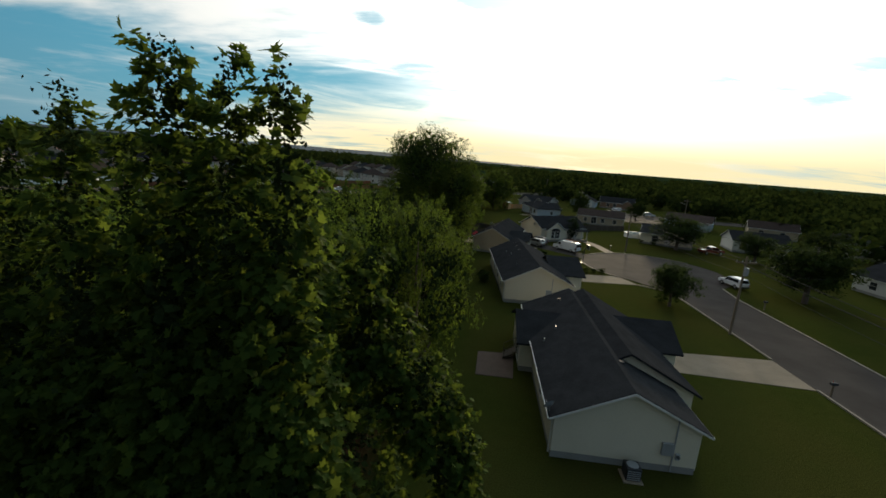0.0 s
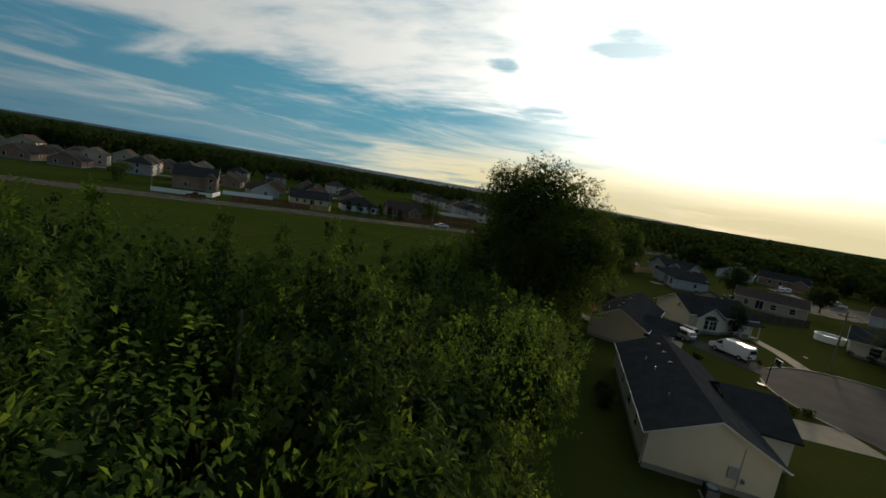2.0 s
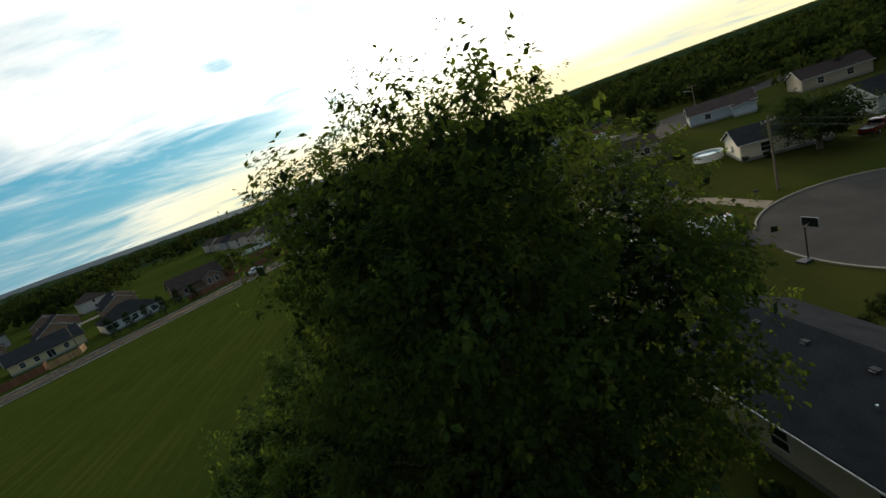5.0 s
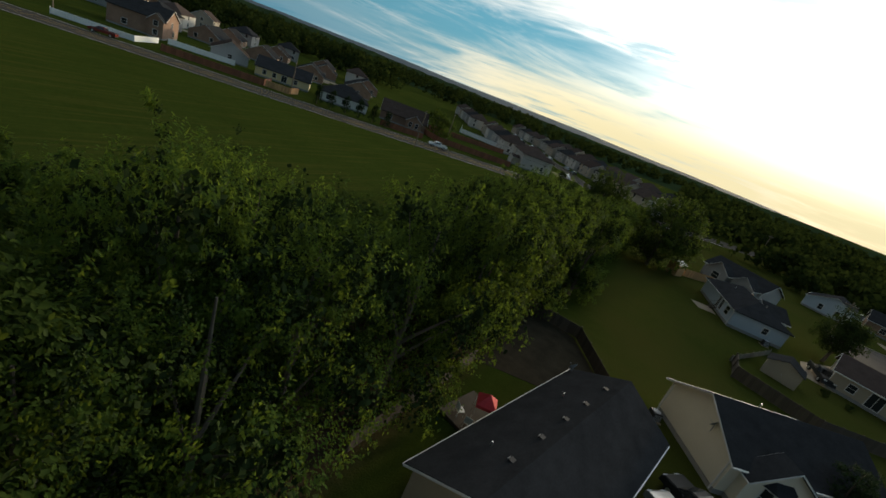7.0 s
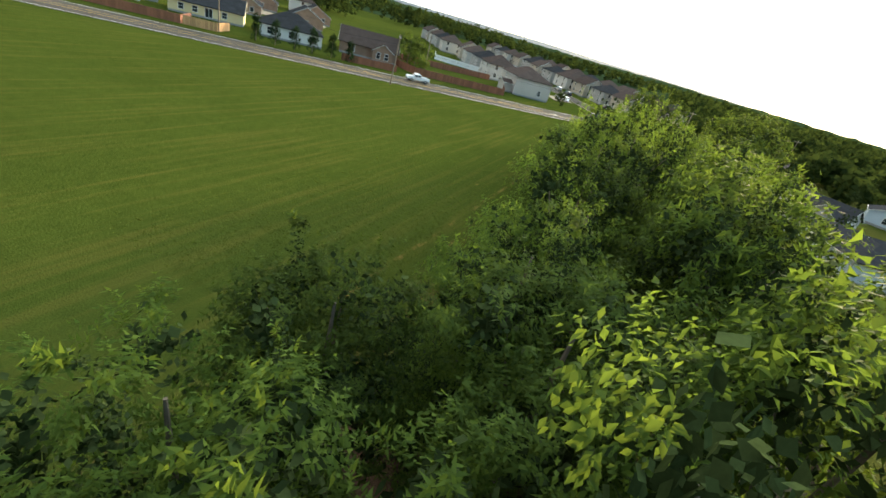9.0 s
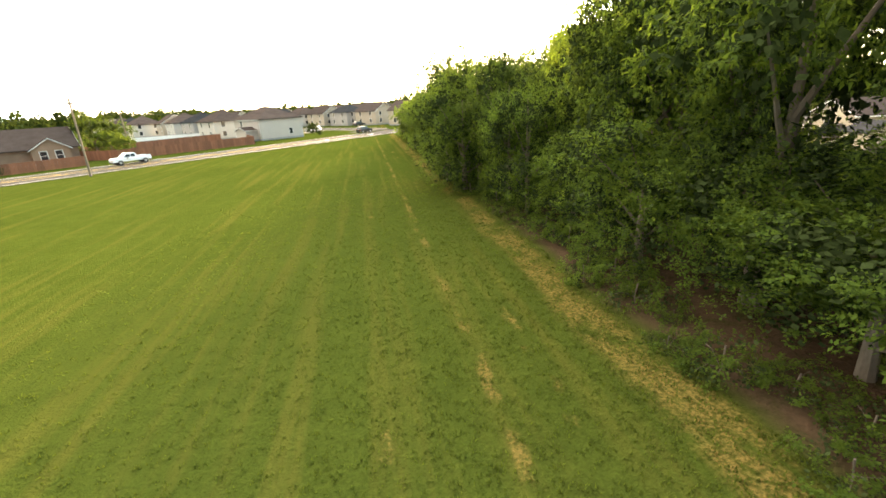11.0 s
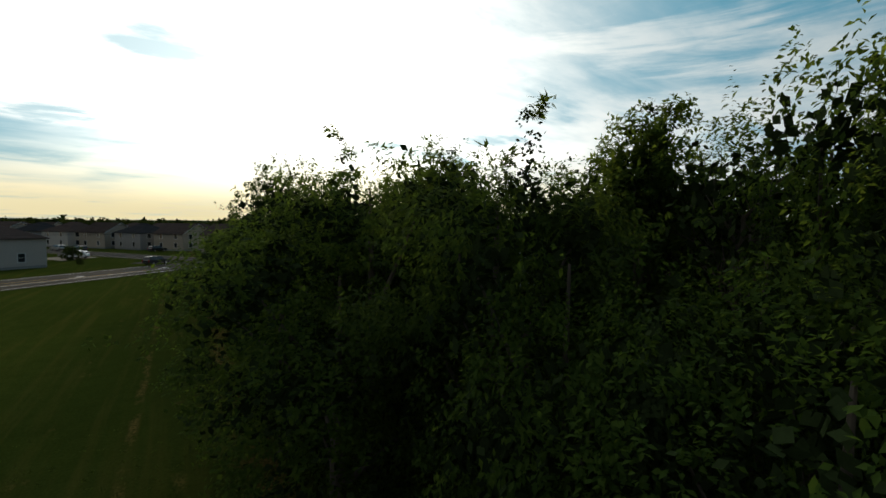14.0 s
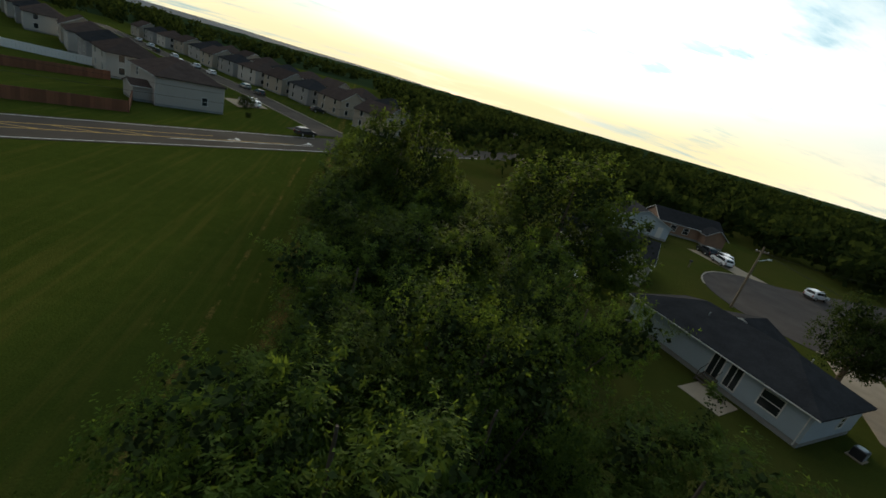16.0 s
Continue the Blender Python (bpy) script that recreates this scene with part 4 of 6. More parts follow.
def cargo_van(at, heading):
    prof = [(-2.82, 0.42), (-2.85, 1.1), (-2.78, 2.0), (-2.6, 2.1), (0.95, 2.12), (1.25, 2.02), (1.95, 1.32), (2.72, 1.12), (2.84, 0.95), (2.86, 0.42)]
    v = vehicle("cargo_van", "white cargo van with ladder rack parked on the drive", at, heading, prof,
                [[(0.95, 1.3), (1.78, 1.3), (1.28, 1.9), (0.95, 1.92)]], (1.98, 1.36, 1.32, 1.98), (-2.84, 1.3, -2.80, 1.85), 5.7, 1.0, CAR_WHITE, (1.75, -1.68), (1.2, 0.13), lamps=(0.85, 1.25))
    for x in (-0.7, 0.7):
        part("rack_rail", rod(bmesh.new(), (x, -2.4, 2.3), (x, 0.8, 2.3), 0.03), STEEL, v)
    for y in (-2.3, -0.8, 0.7):
        bm = rod(bmesh.new(), (-0.75, y, 2.3), (0.75, y, 2.3), 0.03)
        rod(bm, (-0.72, y, 2.08), (-0.72, y, 2.3), 0.03)
        rod(bm, (0.72, y, 2.08), (0.72, y, 2.3), 0.03)
        part("rack_bar", bm, STEEL, v)
    lad = part("ladder", rod(rod(bmesh.new(), (0.12, -2.9, 2.38), (0.12, 0.6, 2.38), 0.035), (0.52, -2.9, 2.38), (0.52, 0.6, 2.38), 0.035), surface("ladder_fibreglass", (0.50, 0.16, 0.07), 0.5, 0.15), v, "orange fibreglass ladder")
    for k in range(11):
        part("rung", rod(bmesh.new(), (0.12, -2.75 + 0.32 * k, 2.38), (0.52, -2.75 + 0.32 * k, 2.38), 0.02, sides=6), STEEL, lad)
    return v


def suv(label, at, heading, paint, group="parked cars"):
    prof = [(-2.3, 0.4), (-2.34, 0.95), (-2.2, 1.1), (-2.0, 1.62), (-1.75, 1.72), (0.0, 1.74), (0.4, 1.66), (1.1, 1.1), (2.1, 0.98), (2.32, 0.8), (2.34, 0.4)]
    return vehicle("suv", label, at, heading, prof,
                   [[(-1.85, 1.12), (-0.75, 1.12), (-0.75, 1.58), (-1.7, 1.56)], [(-0.68, 1.12), (0.2, 1.12), (0.2, 1.58), (-0.68, 1.58)], [(0.27, 1.12), (0.92, 1.12), (0.38, 1.56), (0.27, 1.57)]],
                   (1.08, 1.13, 0.46, 1.63), (-2.2, 1.13, -2.02, 1.58), 4.66, 0.93, paint, (1.42, -1.36), (1.1, 0.16), group)


def pickup(label, at, heading, paint, group="parked cars"):
    prof = [(-2.85, 0.55), (-2.88, 1.12), (-0.75, 1.14), (-0.62, 1.78), (-0.45, 1.84), (0.62, 1.84), (0.85, 1.76), (1.45, 1.2), (2.6, 1.1), (2.84, 0.95), (2.86, 0.5)]
    v = vehicle("pickup_truck", label, at, heading, prof,
                [[(-0.55, 1.2), (0.2, 1.2), (0.2, 1.7), (-0.45, 1.7)], [(0.28, 1.2), (1.22, 1.2), (0.80, 1.68), (0.28, 1.7)]],
                (1.43, 1.24, 0.9, 1.72), (-0.74, 1.24, -0.64, 1.72), 5.74, 0.97, paint, (1.85, -1.85), (1.15, 0.13), group, lamps=(0.9, 0.9), r=0.4)
    part("bed_liner", boxed(-0.78, -2.75, 1.135, 0.78, -0.85, 1.15), CAR_BLACK, v)
    for s in (-1, 1):
        part("bed_rail", boxed(s * 0.78 if s > 0 else -0.93, -2.8, 1.13, 0.93 if s > 0 else -0.78, -0.8, 1.26, bevel=0.02), paint, v)
    return v


cargo_van((22.3, 66.4, 0.03), 45.0)
suv("silver family car parked on the drive", (15.8, 69.2, 0.03), 48.0, CAR_SILVER)
suv("dark car parked beside the silver one", (16.7, 72.0, 0.0), 50.0, CAR_BLACK)
suv("white estate car parked at the kerb", (46.6, 48.4, 0.045), 14.0, CAR_WHITE)
pickup("dark red pickup parked on a drive", (57.8, 79.0, 0.0), -75.0, CAR_RED)
suv("white car parked at the kerb", (71.6, 158.6, 0.045), -84.0, CAR_WHITE)
suv("white car parked on the drive", (60.4, 169.0, 0.03), -12.0, CAR_WHITE)
suv("white car parked on the drive", (63.0, 171.6, 0.03), -12.0, CAR_WHITE)
pickup("black pickup parked on the concrete drive", (34.4, 119.8, 0.03), 186.0, CAR_BLACK)

# ---- houses across the main road ----
ROAD_TURN = math.degrees(math.atan2(RD.y, RD.x))


def simple_house(label, at, heading, length, width, eave, rise, wall, roof, hip=False, group="far houses", rows=2):
    """A house further off: walls, roof, and its own rows of windows."""
    ops = []
    for side, span in (("S", width), ("N", width), ("W", length), ("E", length)):
        n = 2 if side in "SW" else 1
        for k in range(n):
            along = (k + 0.5) / n * span - span / 2
            for z in ((1.0, 3.6) if eave > 4 else (1.0,)):
                ops.append(("far_window", side, along, z, 1.1, 1.4))
    return house(label, at, heading, length, width, eave, rise, wall, roof, hip=hip, openings=ops, gutters=False, group=group)


house("tan house coloured sunlit yellow with long dark roof behind a fence", (-116.0, 143.5), ROAD_TURN, 9.5, 16.5, 2.9, 2.8, SUNLIT_TAN, SHINGLE, axis=0,
      openings=(("window", "S", -5.5, 1.0, 1.1, 1.3), ("window", "S", -2.5, 1.0, 1.1, 1.3), ("glass_door", "S", 0.5, 0.4, 1.6, 2.0), ("window", "S", 4.0, 1.0, 1.1, 1.3), ("window", "E", 1.0, 1.2, 0.9, 1.2)), gutters=False)
house("white house with dark hipped roof behind conical evergreens", (-98.0, 153.5), ROAD_TURN, 12.0, 15.0, 3.0, 3.2, WHITE_SIDING, SHINGLE, hip=True,
      openings=(("window", "S", -5.0, 0.9, 1.3, 1.5), ("window", "S", 0.0, 0.9, 1.3, 1.5), ("window", "S", 5.0, 0.9, 1.3, 1.5), ("window", "E", 0.0, 0.9, 1.3, 1.5)), gutters=False)
house("brown-brick house with brown shingle roof", (-85.5, 171.0), ROAD_TURN - 8, 12.0, 16.0, 3.0, 3.4, BRICK, SHINGLE_BROWN, axis=0,
      wings=((1.0, 6.5, -8.2, -6.0, 2.9, 1.8, 1),),
      openings=(("window", "S", 2.6, 0.9, 1.0, 1.6, 1), ("window", "S", 4.8, 0.9, 1.0, 1.6, 1), ("window", "S", -4.5, 0.9, 1.2, 1.5), ("window", "W", 0.0, 0.9, 1.2, 1.5)), gutters=False)
house("grey house with brown roof behind a fence", (-136.0, 137.0), ROAD_TURN + 12, 13.0, 11.0, 2.9, 3.2, GREY_SIDING, SHINGLE_BROWN,
      openings=(("window", "S", 0.0, 1.0, 1.2, 1.4),), gutters=False)
house("two-storey dark house with tan chimney breast behind a white fence", (-151.0, 118.0), ROAD_TURN, 12.0, 15.0, 5.4, 3.2, BRICK, SHINGLE, axis=0,
      wings=((3.5, 7.5, -7.4, -6.0, 5.2, 1.8, 1),),
      openings=(("window", "S", 5.5, 1.0, 1.2, 1.5, 1), ("window", "S", 5.5, 3.6, 1.2, 1.4, 1), ("window", "S", -3.0, 1.0, 1.4, 1.5), ("window", "E", 0.0, 3.6, 1.2, 1.4), ("window", "E", 2.0, 1.0, 1.2, 1.4)), gutters=False)
KINDS = [("grey two-storey house with dark hipped roof", 13.0, 10.5, 5.3, 2.8, EST_GREY, SHINGLE, True), ("pale two-storey house with brown hipped roof", 14.0, 11.0, 5.3, 3.0, EST_WHITE, SHINGLE_BROWN, True),
         ("tan two-storey house with gabled brown roof", 12.0, 10.0, 5.2, 3.0, EST_TAN, SHINGLE_BROWN, False), ("brown-brick house with dark gabled roof", 14.0, 11.0, 3.0, 3.2, BRICK, SHINGLE, False)]
MODELS = [simple_house(text, (0, 0), 0, l, w, e, r, a, b, hip) for text, l, w, e, r, a, b, hip in KINDS]


def settle(k, x, yy, turn):
    copy_thing(MODELS[k], pose(x, yy, 0, 0, 0, turn))


# row whose back yards face the field, and the rows across the side street
rng_r = random.Random(8)
for k in range(9):
    settle((1, 0, 1, 2)[k % 4], -64.0 - 10.2 * k - (6 if k > 3 else 0), 225.5 + 13.4 * k + rng_r.uniform(-1, 1), 33 + rng_r.uniform(-3, 3))
for k in range(11):
    settle((2, 0, 2, 1, 0)[k % 5], -16.0 - 10.6 * k, 256.0 + 11.4 * k + (8 if k > 5 else 0) + rng_r.uniform(-1, 1), 37 + rng_r.uniform(-3, 3))
for k in range(9):
    settle((0, 1, 2, 1)[k % 4], 2.0 - 11.6 * k, 281.0 + 13.0 * k + rng_r.uniform(-2, 2), 37 + rng_r.uniform(-6, 6))
settle(2, -4.0, 236.0, 44)
# estate that fades into the woods
rng_e = random.Random(21)
for row in range(3):
    for col in range(13):
        s = -246 + col * 19.5 + rng_e.uniform(-3, 3)
        d = (80, 108, 136)[row] + rng_e.uniform(-4, 4)
        if s > -4:
            continue
        p = Vector((-60.0, 144.0)) + RD * s + RN * d
        settle(rng_e.choice((0, 1, 2, 3, 3)), p.x, p.y, ROAD_TURN + rng_e.choice((0, 180, 6, -6)))
for m in MODELS:
    for o in (*m.children_recursive, m):
        bpy.data.objects.remove(o)

# street between the rows of the older estate
def estate_point(s, d):
    p = Vector((-60.0, 144.0)) + RD * s + RN * d
    return (p.x, p.y)


# pale concrete colour here stands in for sunlight on the street
sheet("road", [estate_point(-250, 90.5), estate_point(-6, 90.5), estate_point(-6, 98.0), estate_point(-250, 98.0)], 0.045, CONCRETE, "street between the houses with sunlight put into its pale colour", "road")
for k in range(11):
    s = -240 + 21 * k
    sheet("driveway", [estate_point(s, 84), estate_point(s + 4, 84), estate_point(s + 4, 90.3), estate_point(s, 90.3)], 0.03, CONCRETE, "pale concrete driveway to a house", "driveway")
    if k % 2:
        q = estate_point(s + 2, 87)
        suv("white car parked by the houses", (*q, 0.03), ROAD_TURN, CAR_WHITE)
# side street and its junction
sheet("road", [(-20.6, 204.0), (-13.0, 211.0), (-14.0, 217.0), (-35.0, 248.0), (-48.0, 266.0), (-152.0, 402.0), (-158.0, 398.0), (-54.0, 259.0), (-41.0, 243.0), (-22.0, 214.5), (-25.5, 206.0)], 0.05, ROAD_ASPHALT, "side street that joins the main road", "road")
kerb_along([(-22.2, 214.7), (-41.2, 243.2), (-54.2, 259.2), (-158.0, 398.2)])
kerb_along([(-13.8, 217.2), (-34.8, 248.2), (-47.8, 266.2), (-152.0, 402.2)])
sheet("driveway", [(-38.5, 219.5), (-33.5, 228.5), (-38.0, 236.5), (-44.5, 229.0)], 0.03, CONCRETE, "pale concrete driveway to a house", "driveway")
for x, yy, turn, paint in ((-37.0, 225.5, 70, CAR_WHITE), (-38.5, 229.5, 70, CAR_SILVER), (-41.0, 254.5, 37, CAR_BLACK), (-47.0, 262.5, 37, CAR_SILVER), (-22.5, 247.5, -50, CAR_BLACK), (-62.0, 279.0, 37, CAR_WHITE), (-70.0, 289.0, 37, CAR_WHITE), (-76.0, 290.0, 37, CAR_SILVER), (-84.0, 308.0, 37, CAR_WHITE), (-92.0, 312.0, 37, CAR_BLACK), (-101.0, 330.0, 37, CAR_WHITE), (-112.0, 345.0, 37, CAR_WHITE), (-107.0, 155.0, 45, CAR_WHITE), (61.8, 174.6, -12, CAR_BLACK)):
    suv({CAR_WHITE: "white car parked by the houses", CAR_SILVER: "silver car parked by the houses", CAR_BLACK: "black car parked by the houses"}[paint], (x, yy, 0.04), turn, paint)
pickup("white pickup on the main road", (-60.2, 157.0, 0.04), ROAD_TURN + 90, CAR_WHITE, "")
suv("black car turning at the junction", (-20.9, 201.4, 0.05), ROAD_TURN - 90, CAR_BLACK, "")
pickup("dark red pickup on the main road", (-124.0, 96.5, 0.04), ROAD_TURN + 90, CAR_RED, "")


# road paint
def painted(name, points, material, label):
    return sheet(name, points, 0.052, material, label, "road marking", thick=0.008)


def along_road(s0, s1, off, half):
    """A painted band on the main road; s in metres along it from the end of the hedgerow."""
    o = Vector((-14.0, 190.6))
    a, b = o + RD * s0 + RN * off, o + RD * s1 + RN * off
    w = RN * half
    return [tuple(a - w), tuple(b - w), tuple(b + w), tuple(a + w)]


painted("edge_line", along_road(-220, 60, 0.55, 0.07), PAINT_WHITE, "white edge line on the main road")
painted("edge_line", along_road(-220, 4, 10.9, 0.07), PAINT_WHITE, "white edge line on the main road")
painted("centre_line", along_road(-220, -20, 7.0, 0.07), PAINT_YELLOW, "yellow centre line on the main road")
painted("centre_line", along_road(-220, -6, 4.6, 0.07), PAINT_YELLOW, "yellow centre line on the main road")
painted("lane_line", along_road(-28, -2, 4.0, 0.07), PAINT_WHITE, "white lane line on the main road")
for k in range(9):
    o = Vector((-14.0, 190.6)) + RD * (-30 - 6.0 * k)
    a, b = o + RN * 4.7, o + RN * 6.9 - RD * 4.2
    w = RD * 0.16
    painted("hatch_line", [tuple(a - w), tuple(a + w), tuple(b + w), tuple(b - w)], PAINT_YELLOW, "yellow hatch line on the main road")


def turn_arrow(s, off):
    o = Vector((-14.0, 190.6)) + RD * s + RN * off
    pts = [(-1.6, -0.12), (0.3, -0.12), (0.3, 0.5), (0.0, 0.5), (0.5, 1.1), (1.0, 0.5), (0.62, 0.5), (0.62, -0.4), (-1.6, -0.4)]
    painted("turn_arrow", [tuple(o + RD * a + RN * b) for a, b in pts], PAINT_WHITE, "white turn arrow on the main road")


turn_arrow(-17.0, 5.4)
turn_arrow(-2.0, 5.4)

# ---- trees ----
def leaf_mesh(rng, centers, normals, size, per, spread, droop, kind):
    """Leaves as small folded blades round twig points: arrays of vertices and faces."""
    n = len(centers)
    c = np.repeat(centers, per, 0)
    ax = np.repeat(normals, per, 0)
    k = rng.random((n * per, 1))
    # along the twig, then out to a side
    side = rng.normal(size=(n * per, 3))
    side -= ax * (side * ax).sum(1, keepdims=True)
    side /= np.linalg.norm(side, axis=1, keepdims=True) + 1e-9
    base = c + ax * (k - 0.35) * spread + side * spread * 0.06
    out = side * 0.9 + ax * (0.12 + 0.45 * k) + np.array([0, 0, -droop - 0.10])
    out /= np.linalg.norm(out, axis=1, keepdims=True)
    # blades lie open to the sky and outwards, with some scatter
    face = np.array([0, 0, 1.0]) + ax * 0.55 + rng.normal(size=(n * per, 3)) * 0.42
    across = np.cross(out, face)
    across /= np.linalg.norm(across, axis=1, keepdims=True) + 1e-9
    up = np.cross(across, out)
    s = size * (0.65 + 0.7 * rng.random((n * per, 1)))
    wide = {"narrow": 0.17, "oval": 0.27, "broad": 0.46, "maple": 0.5, "slim": 0.17, "tuft": 0.3}[kind]
    if kind == "maple":
        # five-pointed blade, fanned from its stalk
        rim = ((0.05, 0.30), (0.30, 0.56), (0.42, 0.28), (0.74, 0.42), (0.72, 0.17), (1.05, 0.0), (0.72, -0.17), (0.74, -0.42), (0.42, -0.28), (0.30, -0.56), (0.05, -0.30))
        pts = [base] + [base + out * s * a + across * s * b + up * s * (0.10 * abs(b) - 0.10 * a * a) for a, b in rim]
        v = np.stack(pts, 1).reshape(-1, 3)
        i = np.arange(n * per)[:, None] * 12
        f = np.concatenate([i + np.array([[0, k, k + 1]]) for k in range(1, 11)], 1).reshape(-1, 3)
        return v, f
    if kind == "broad":
        pts = [base, base + out * s * 0.25 + across * s * wide, base + out * s * 0.62 + across * s * wide * 0.95 + up * s * 0.08, base + out * s + up * s * -0.12,
               base + out * s * 0.62 - across * s * wide * 0.95 + up * s * 0.08, base + out * s * 0.25 - across * s * wide]
        v = np.stack(pts, 1).reshape(-1, 3)
        i = np.arange(n * per)[:, None] * 6
        f = np.concatenate([i + np.array([[0, 1, 2]]), i + np.array([[0, 2, 3]]), i + np.array([[0, 3, 4]]), i + np.array([[0, 4, 5]])], 1).reshape(-1, 3)
    elif kind == "slim":
        # slender leaflets, one facet each
        pts = [base + across * s * 0.22, base + out * s - up * s * 0.10, base - across * s * 0.20 + out * s * 0.15]
        v = np.stack(pts, 1).reshape(-1, 3)
        f = np.arange(n * per * 3).reshape(-1, 3)
    elif kind == "tuft":
        pts = [base + across * s * 0.30, base + out * s * 0.95, base - across * s * 0.34 + out * s * 0.25]
        v = np.stack(pts, 1).reshape(-1, 3)
        f = np.arange(n * per * 3).reshape(-1, 3)
    else:
        pts = [base, base + out * s * 0.5 + across * s * wide + up * s * 0.06, base + out * s - up * s * 0.10, base + out * s * 0.5 - across * s * wide + up * s * 0.06]
        v = np.stack(pts, 1).reshape(-1, 3)
        i = np.arange(n * per)[:, None] * 4
        f = np.concatenate([i + np.array([[0, 1, 2]]), i + np.array([[0, 2, 3]])], 1).reshape(-1, 3)
    return v, f


def fast_mesh(name, v, f, material, inner=None, split=0):
    me = bpy.data.meshes.new(name)
    me.vertices.add(len(v))
    me.vertices.foreach_set("co", np.ascontiguousarray(v, np.float32).ravel())
    me.loops.add(f.size)
    me.loops.foreach_set("vertex_index", np.ascontiguousarray(f, np.int32).ravel())
    me.polygons.add(len(f))
    me.polygons.foreach_set("loop_start", np.arange(len(f), dtype=np.int32) * f.shape[1])
    me.materials.append(material)
    if inner is not None:
        me.materials.append(inner)
        slot = np.zeros(len(f), np.int32)
        slot[split:] = 1
        me.polygons.foreach_set("material_index", slot)
    me.update()
    me.validate()
    return me


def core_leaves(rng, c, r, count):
    """Big ragged leaf sprays deep inside a lobe, which keep the light out; coloured dark as crown shade."""
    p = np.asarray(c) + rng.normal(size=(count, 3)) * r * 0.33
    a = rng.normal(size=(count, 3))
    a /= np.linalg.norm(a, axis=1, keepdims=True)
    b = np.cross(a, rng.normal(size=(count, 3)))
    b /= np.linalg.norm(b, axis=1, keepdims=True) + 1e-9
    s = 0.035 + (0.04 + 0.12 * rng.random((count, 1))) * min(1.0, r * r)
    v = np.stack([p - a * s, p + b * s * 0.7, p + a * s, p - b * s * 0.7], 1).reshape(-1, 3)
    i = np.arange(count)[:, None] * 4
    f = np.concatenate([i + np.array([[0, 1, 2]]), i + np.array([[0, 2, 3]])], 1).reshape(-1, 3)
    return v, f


def tree_proto(name, seed, height, radius, base, lobes, twigs, per, size, spread, droop, kind, leaf, shape="round", spires=0, trunk=0.28, label="", columns=()):
    """A tree: tapered trunk with limbs, and a crown of lobes set with leafy twigs."""
    rng = np.random.default_rng(seed)
    t = empty("tree", label, "tree", "trees")
    mid, half = (height + base) / 2, (height - base) / 2
    cs, rs = [], []
    for k in range(lobes):
        u = rng.uniform(-0.95, 0.92)
        prof = {"round": math.sqrt(max(0.05, 1 - u * u)), "cone": (1 - u) / 2 + 0.08, "hedge": 0.75 + 0.25 * math.sqrt(max(0, 1 - u * u)), "vase": 0.45 + 0.5 * math.sqrt(max(0.05, 1 - (u * 0.9) ** 2)) * (0.6 + 0.4 * u)}[shape]
        a = 2.399963 * k + rng.uniform(-0.5, 0.5)
        d = radius * prof * (0.35 + 0.42 * math.sqrt(rng.random()))
        r = radius * rng.uniform(0.30, 0.46) * (0.75 + 0.25 * prof)
        cs.append((d * math.cos(a), d * math.sin(a), mid + u * half * 0.88))
        rs.append(r)
    for k in range(spires):
        a = 2 * math.pi * k / max(1, spires) + rng.uniform(-0.5, 0.5)
        d = radius * rng.uniform(0.1, 0.62)
        top = height * rng.uniform(0.97, 1.10)
        for j in range(5):
            cs.append((d * math.cos(a) + rng.normal() * 0.08, d * math.sin(a) + rng.normal() * 0.08, top - 0.45 - 0.62 * j))
            rs.append(0.26 + 0.13 * j)
    for x, yy, top, depth, wide in columns:
        for j in range(int(depth / 0.4)):
            cs.append((x + rng.normal() * 0.06, yy + rng.normal() * 0.06, top - 0.3 - 0.4 * j))
            rs.append(wide * (0.75 + 0.05 * j))
    cs, rs = np.array(cs), np.array(rs)
    # trunk and limbs
    bm = bmesh.new()
    rod(bm, (0, 0, -0.1), (0.1, 0.05, base + half * 0.5), trunk, trunk * 0.7, 8)
    rod(bm, (0.1, 0.05, base + half * 0.5), (0.0, 0.1, height * 0.9), trunk * 0.7, 0.04, 7)
    part("trunk", bm, BARK, t)
    for k in range(0, min(lobes, 14) if twigs > 1500 else 5, 2):
        c = Vector(cs[k])
        z0 = max(base * 0.7, c.z * 0.55)
        bm = rod(bmesh.new(), (0, 0, z0), (c.x * 0.55, c.y * 0.55, (z0 + c.z) / 2 + 0.2), trunk * 0.4, trunk * 0.22, 6)
        rod(bm, (c.x * 0.55, c.y * 0.55, (z0 + c.z) / 2 + 0.2), tuple(c * 1.0), trunk * 0.22, 0.025, 5)
        part("limb", bm, BARK, t)
    # twigs on the outside of the lobes
    share = rs**2
    share[len(share) - sum(int(c[3] / 0.4) for c in columns):] *= 5.0 if columns else 1.0
    pick = rng.choice(len(cs), size=twigs, p=share / share.sum())
    dirs = rng.normal(size=(twigs, 3))
    dirs[:, 2] = dirs[:, 2] * 0.8 + 0.25
    dirs /= np.linalg.norm(dirs, axis=1, keepdims=True)
    shell = rs[pick][:, None] * (0.80 + 0.32 * rng.random((twigs, 1)) ** 1.5)
    pts = cs[pick] + dirs * shell
    # twigs gather into leafy sprays, with gaps between
    lead = rng.integers(0, max(1, twigs // (4 if twigs > 9000 else 7)), twigs)
    gather = np.minimum(0.42, rs[pick][:, None] * 0.26)
    pts = pts[lead] + dirs[lead] * rng.uniform(-0.9, 1.1, (twigs, 1)) * gather[lead] + rng.normal(size=(twigs, 3)) * gather[lead] * 0.55
    dirs = dirs[lead] + rng.normal(size=(twigs, 3)) * 0.45
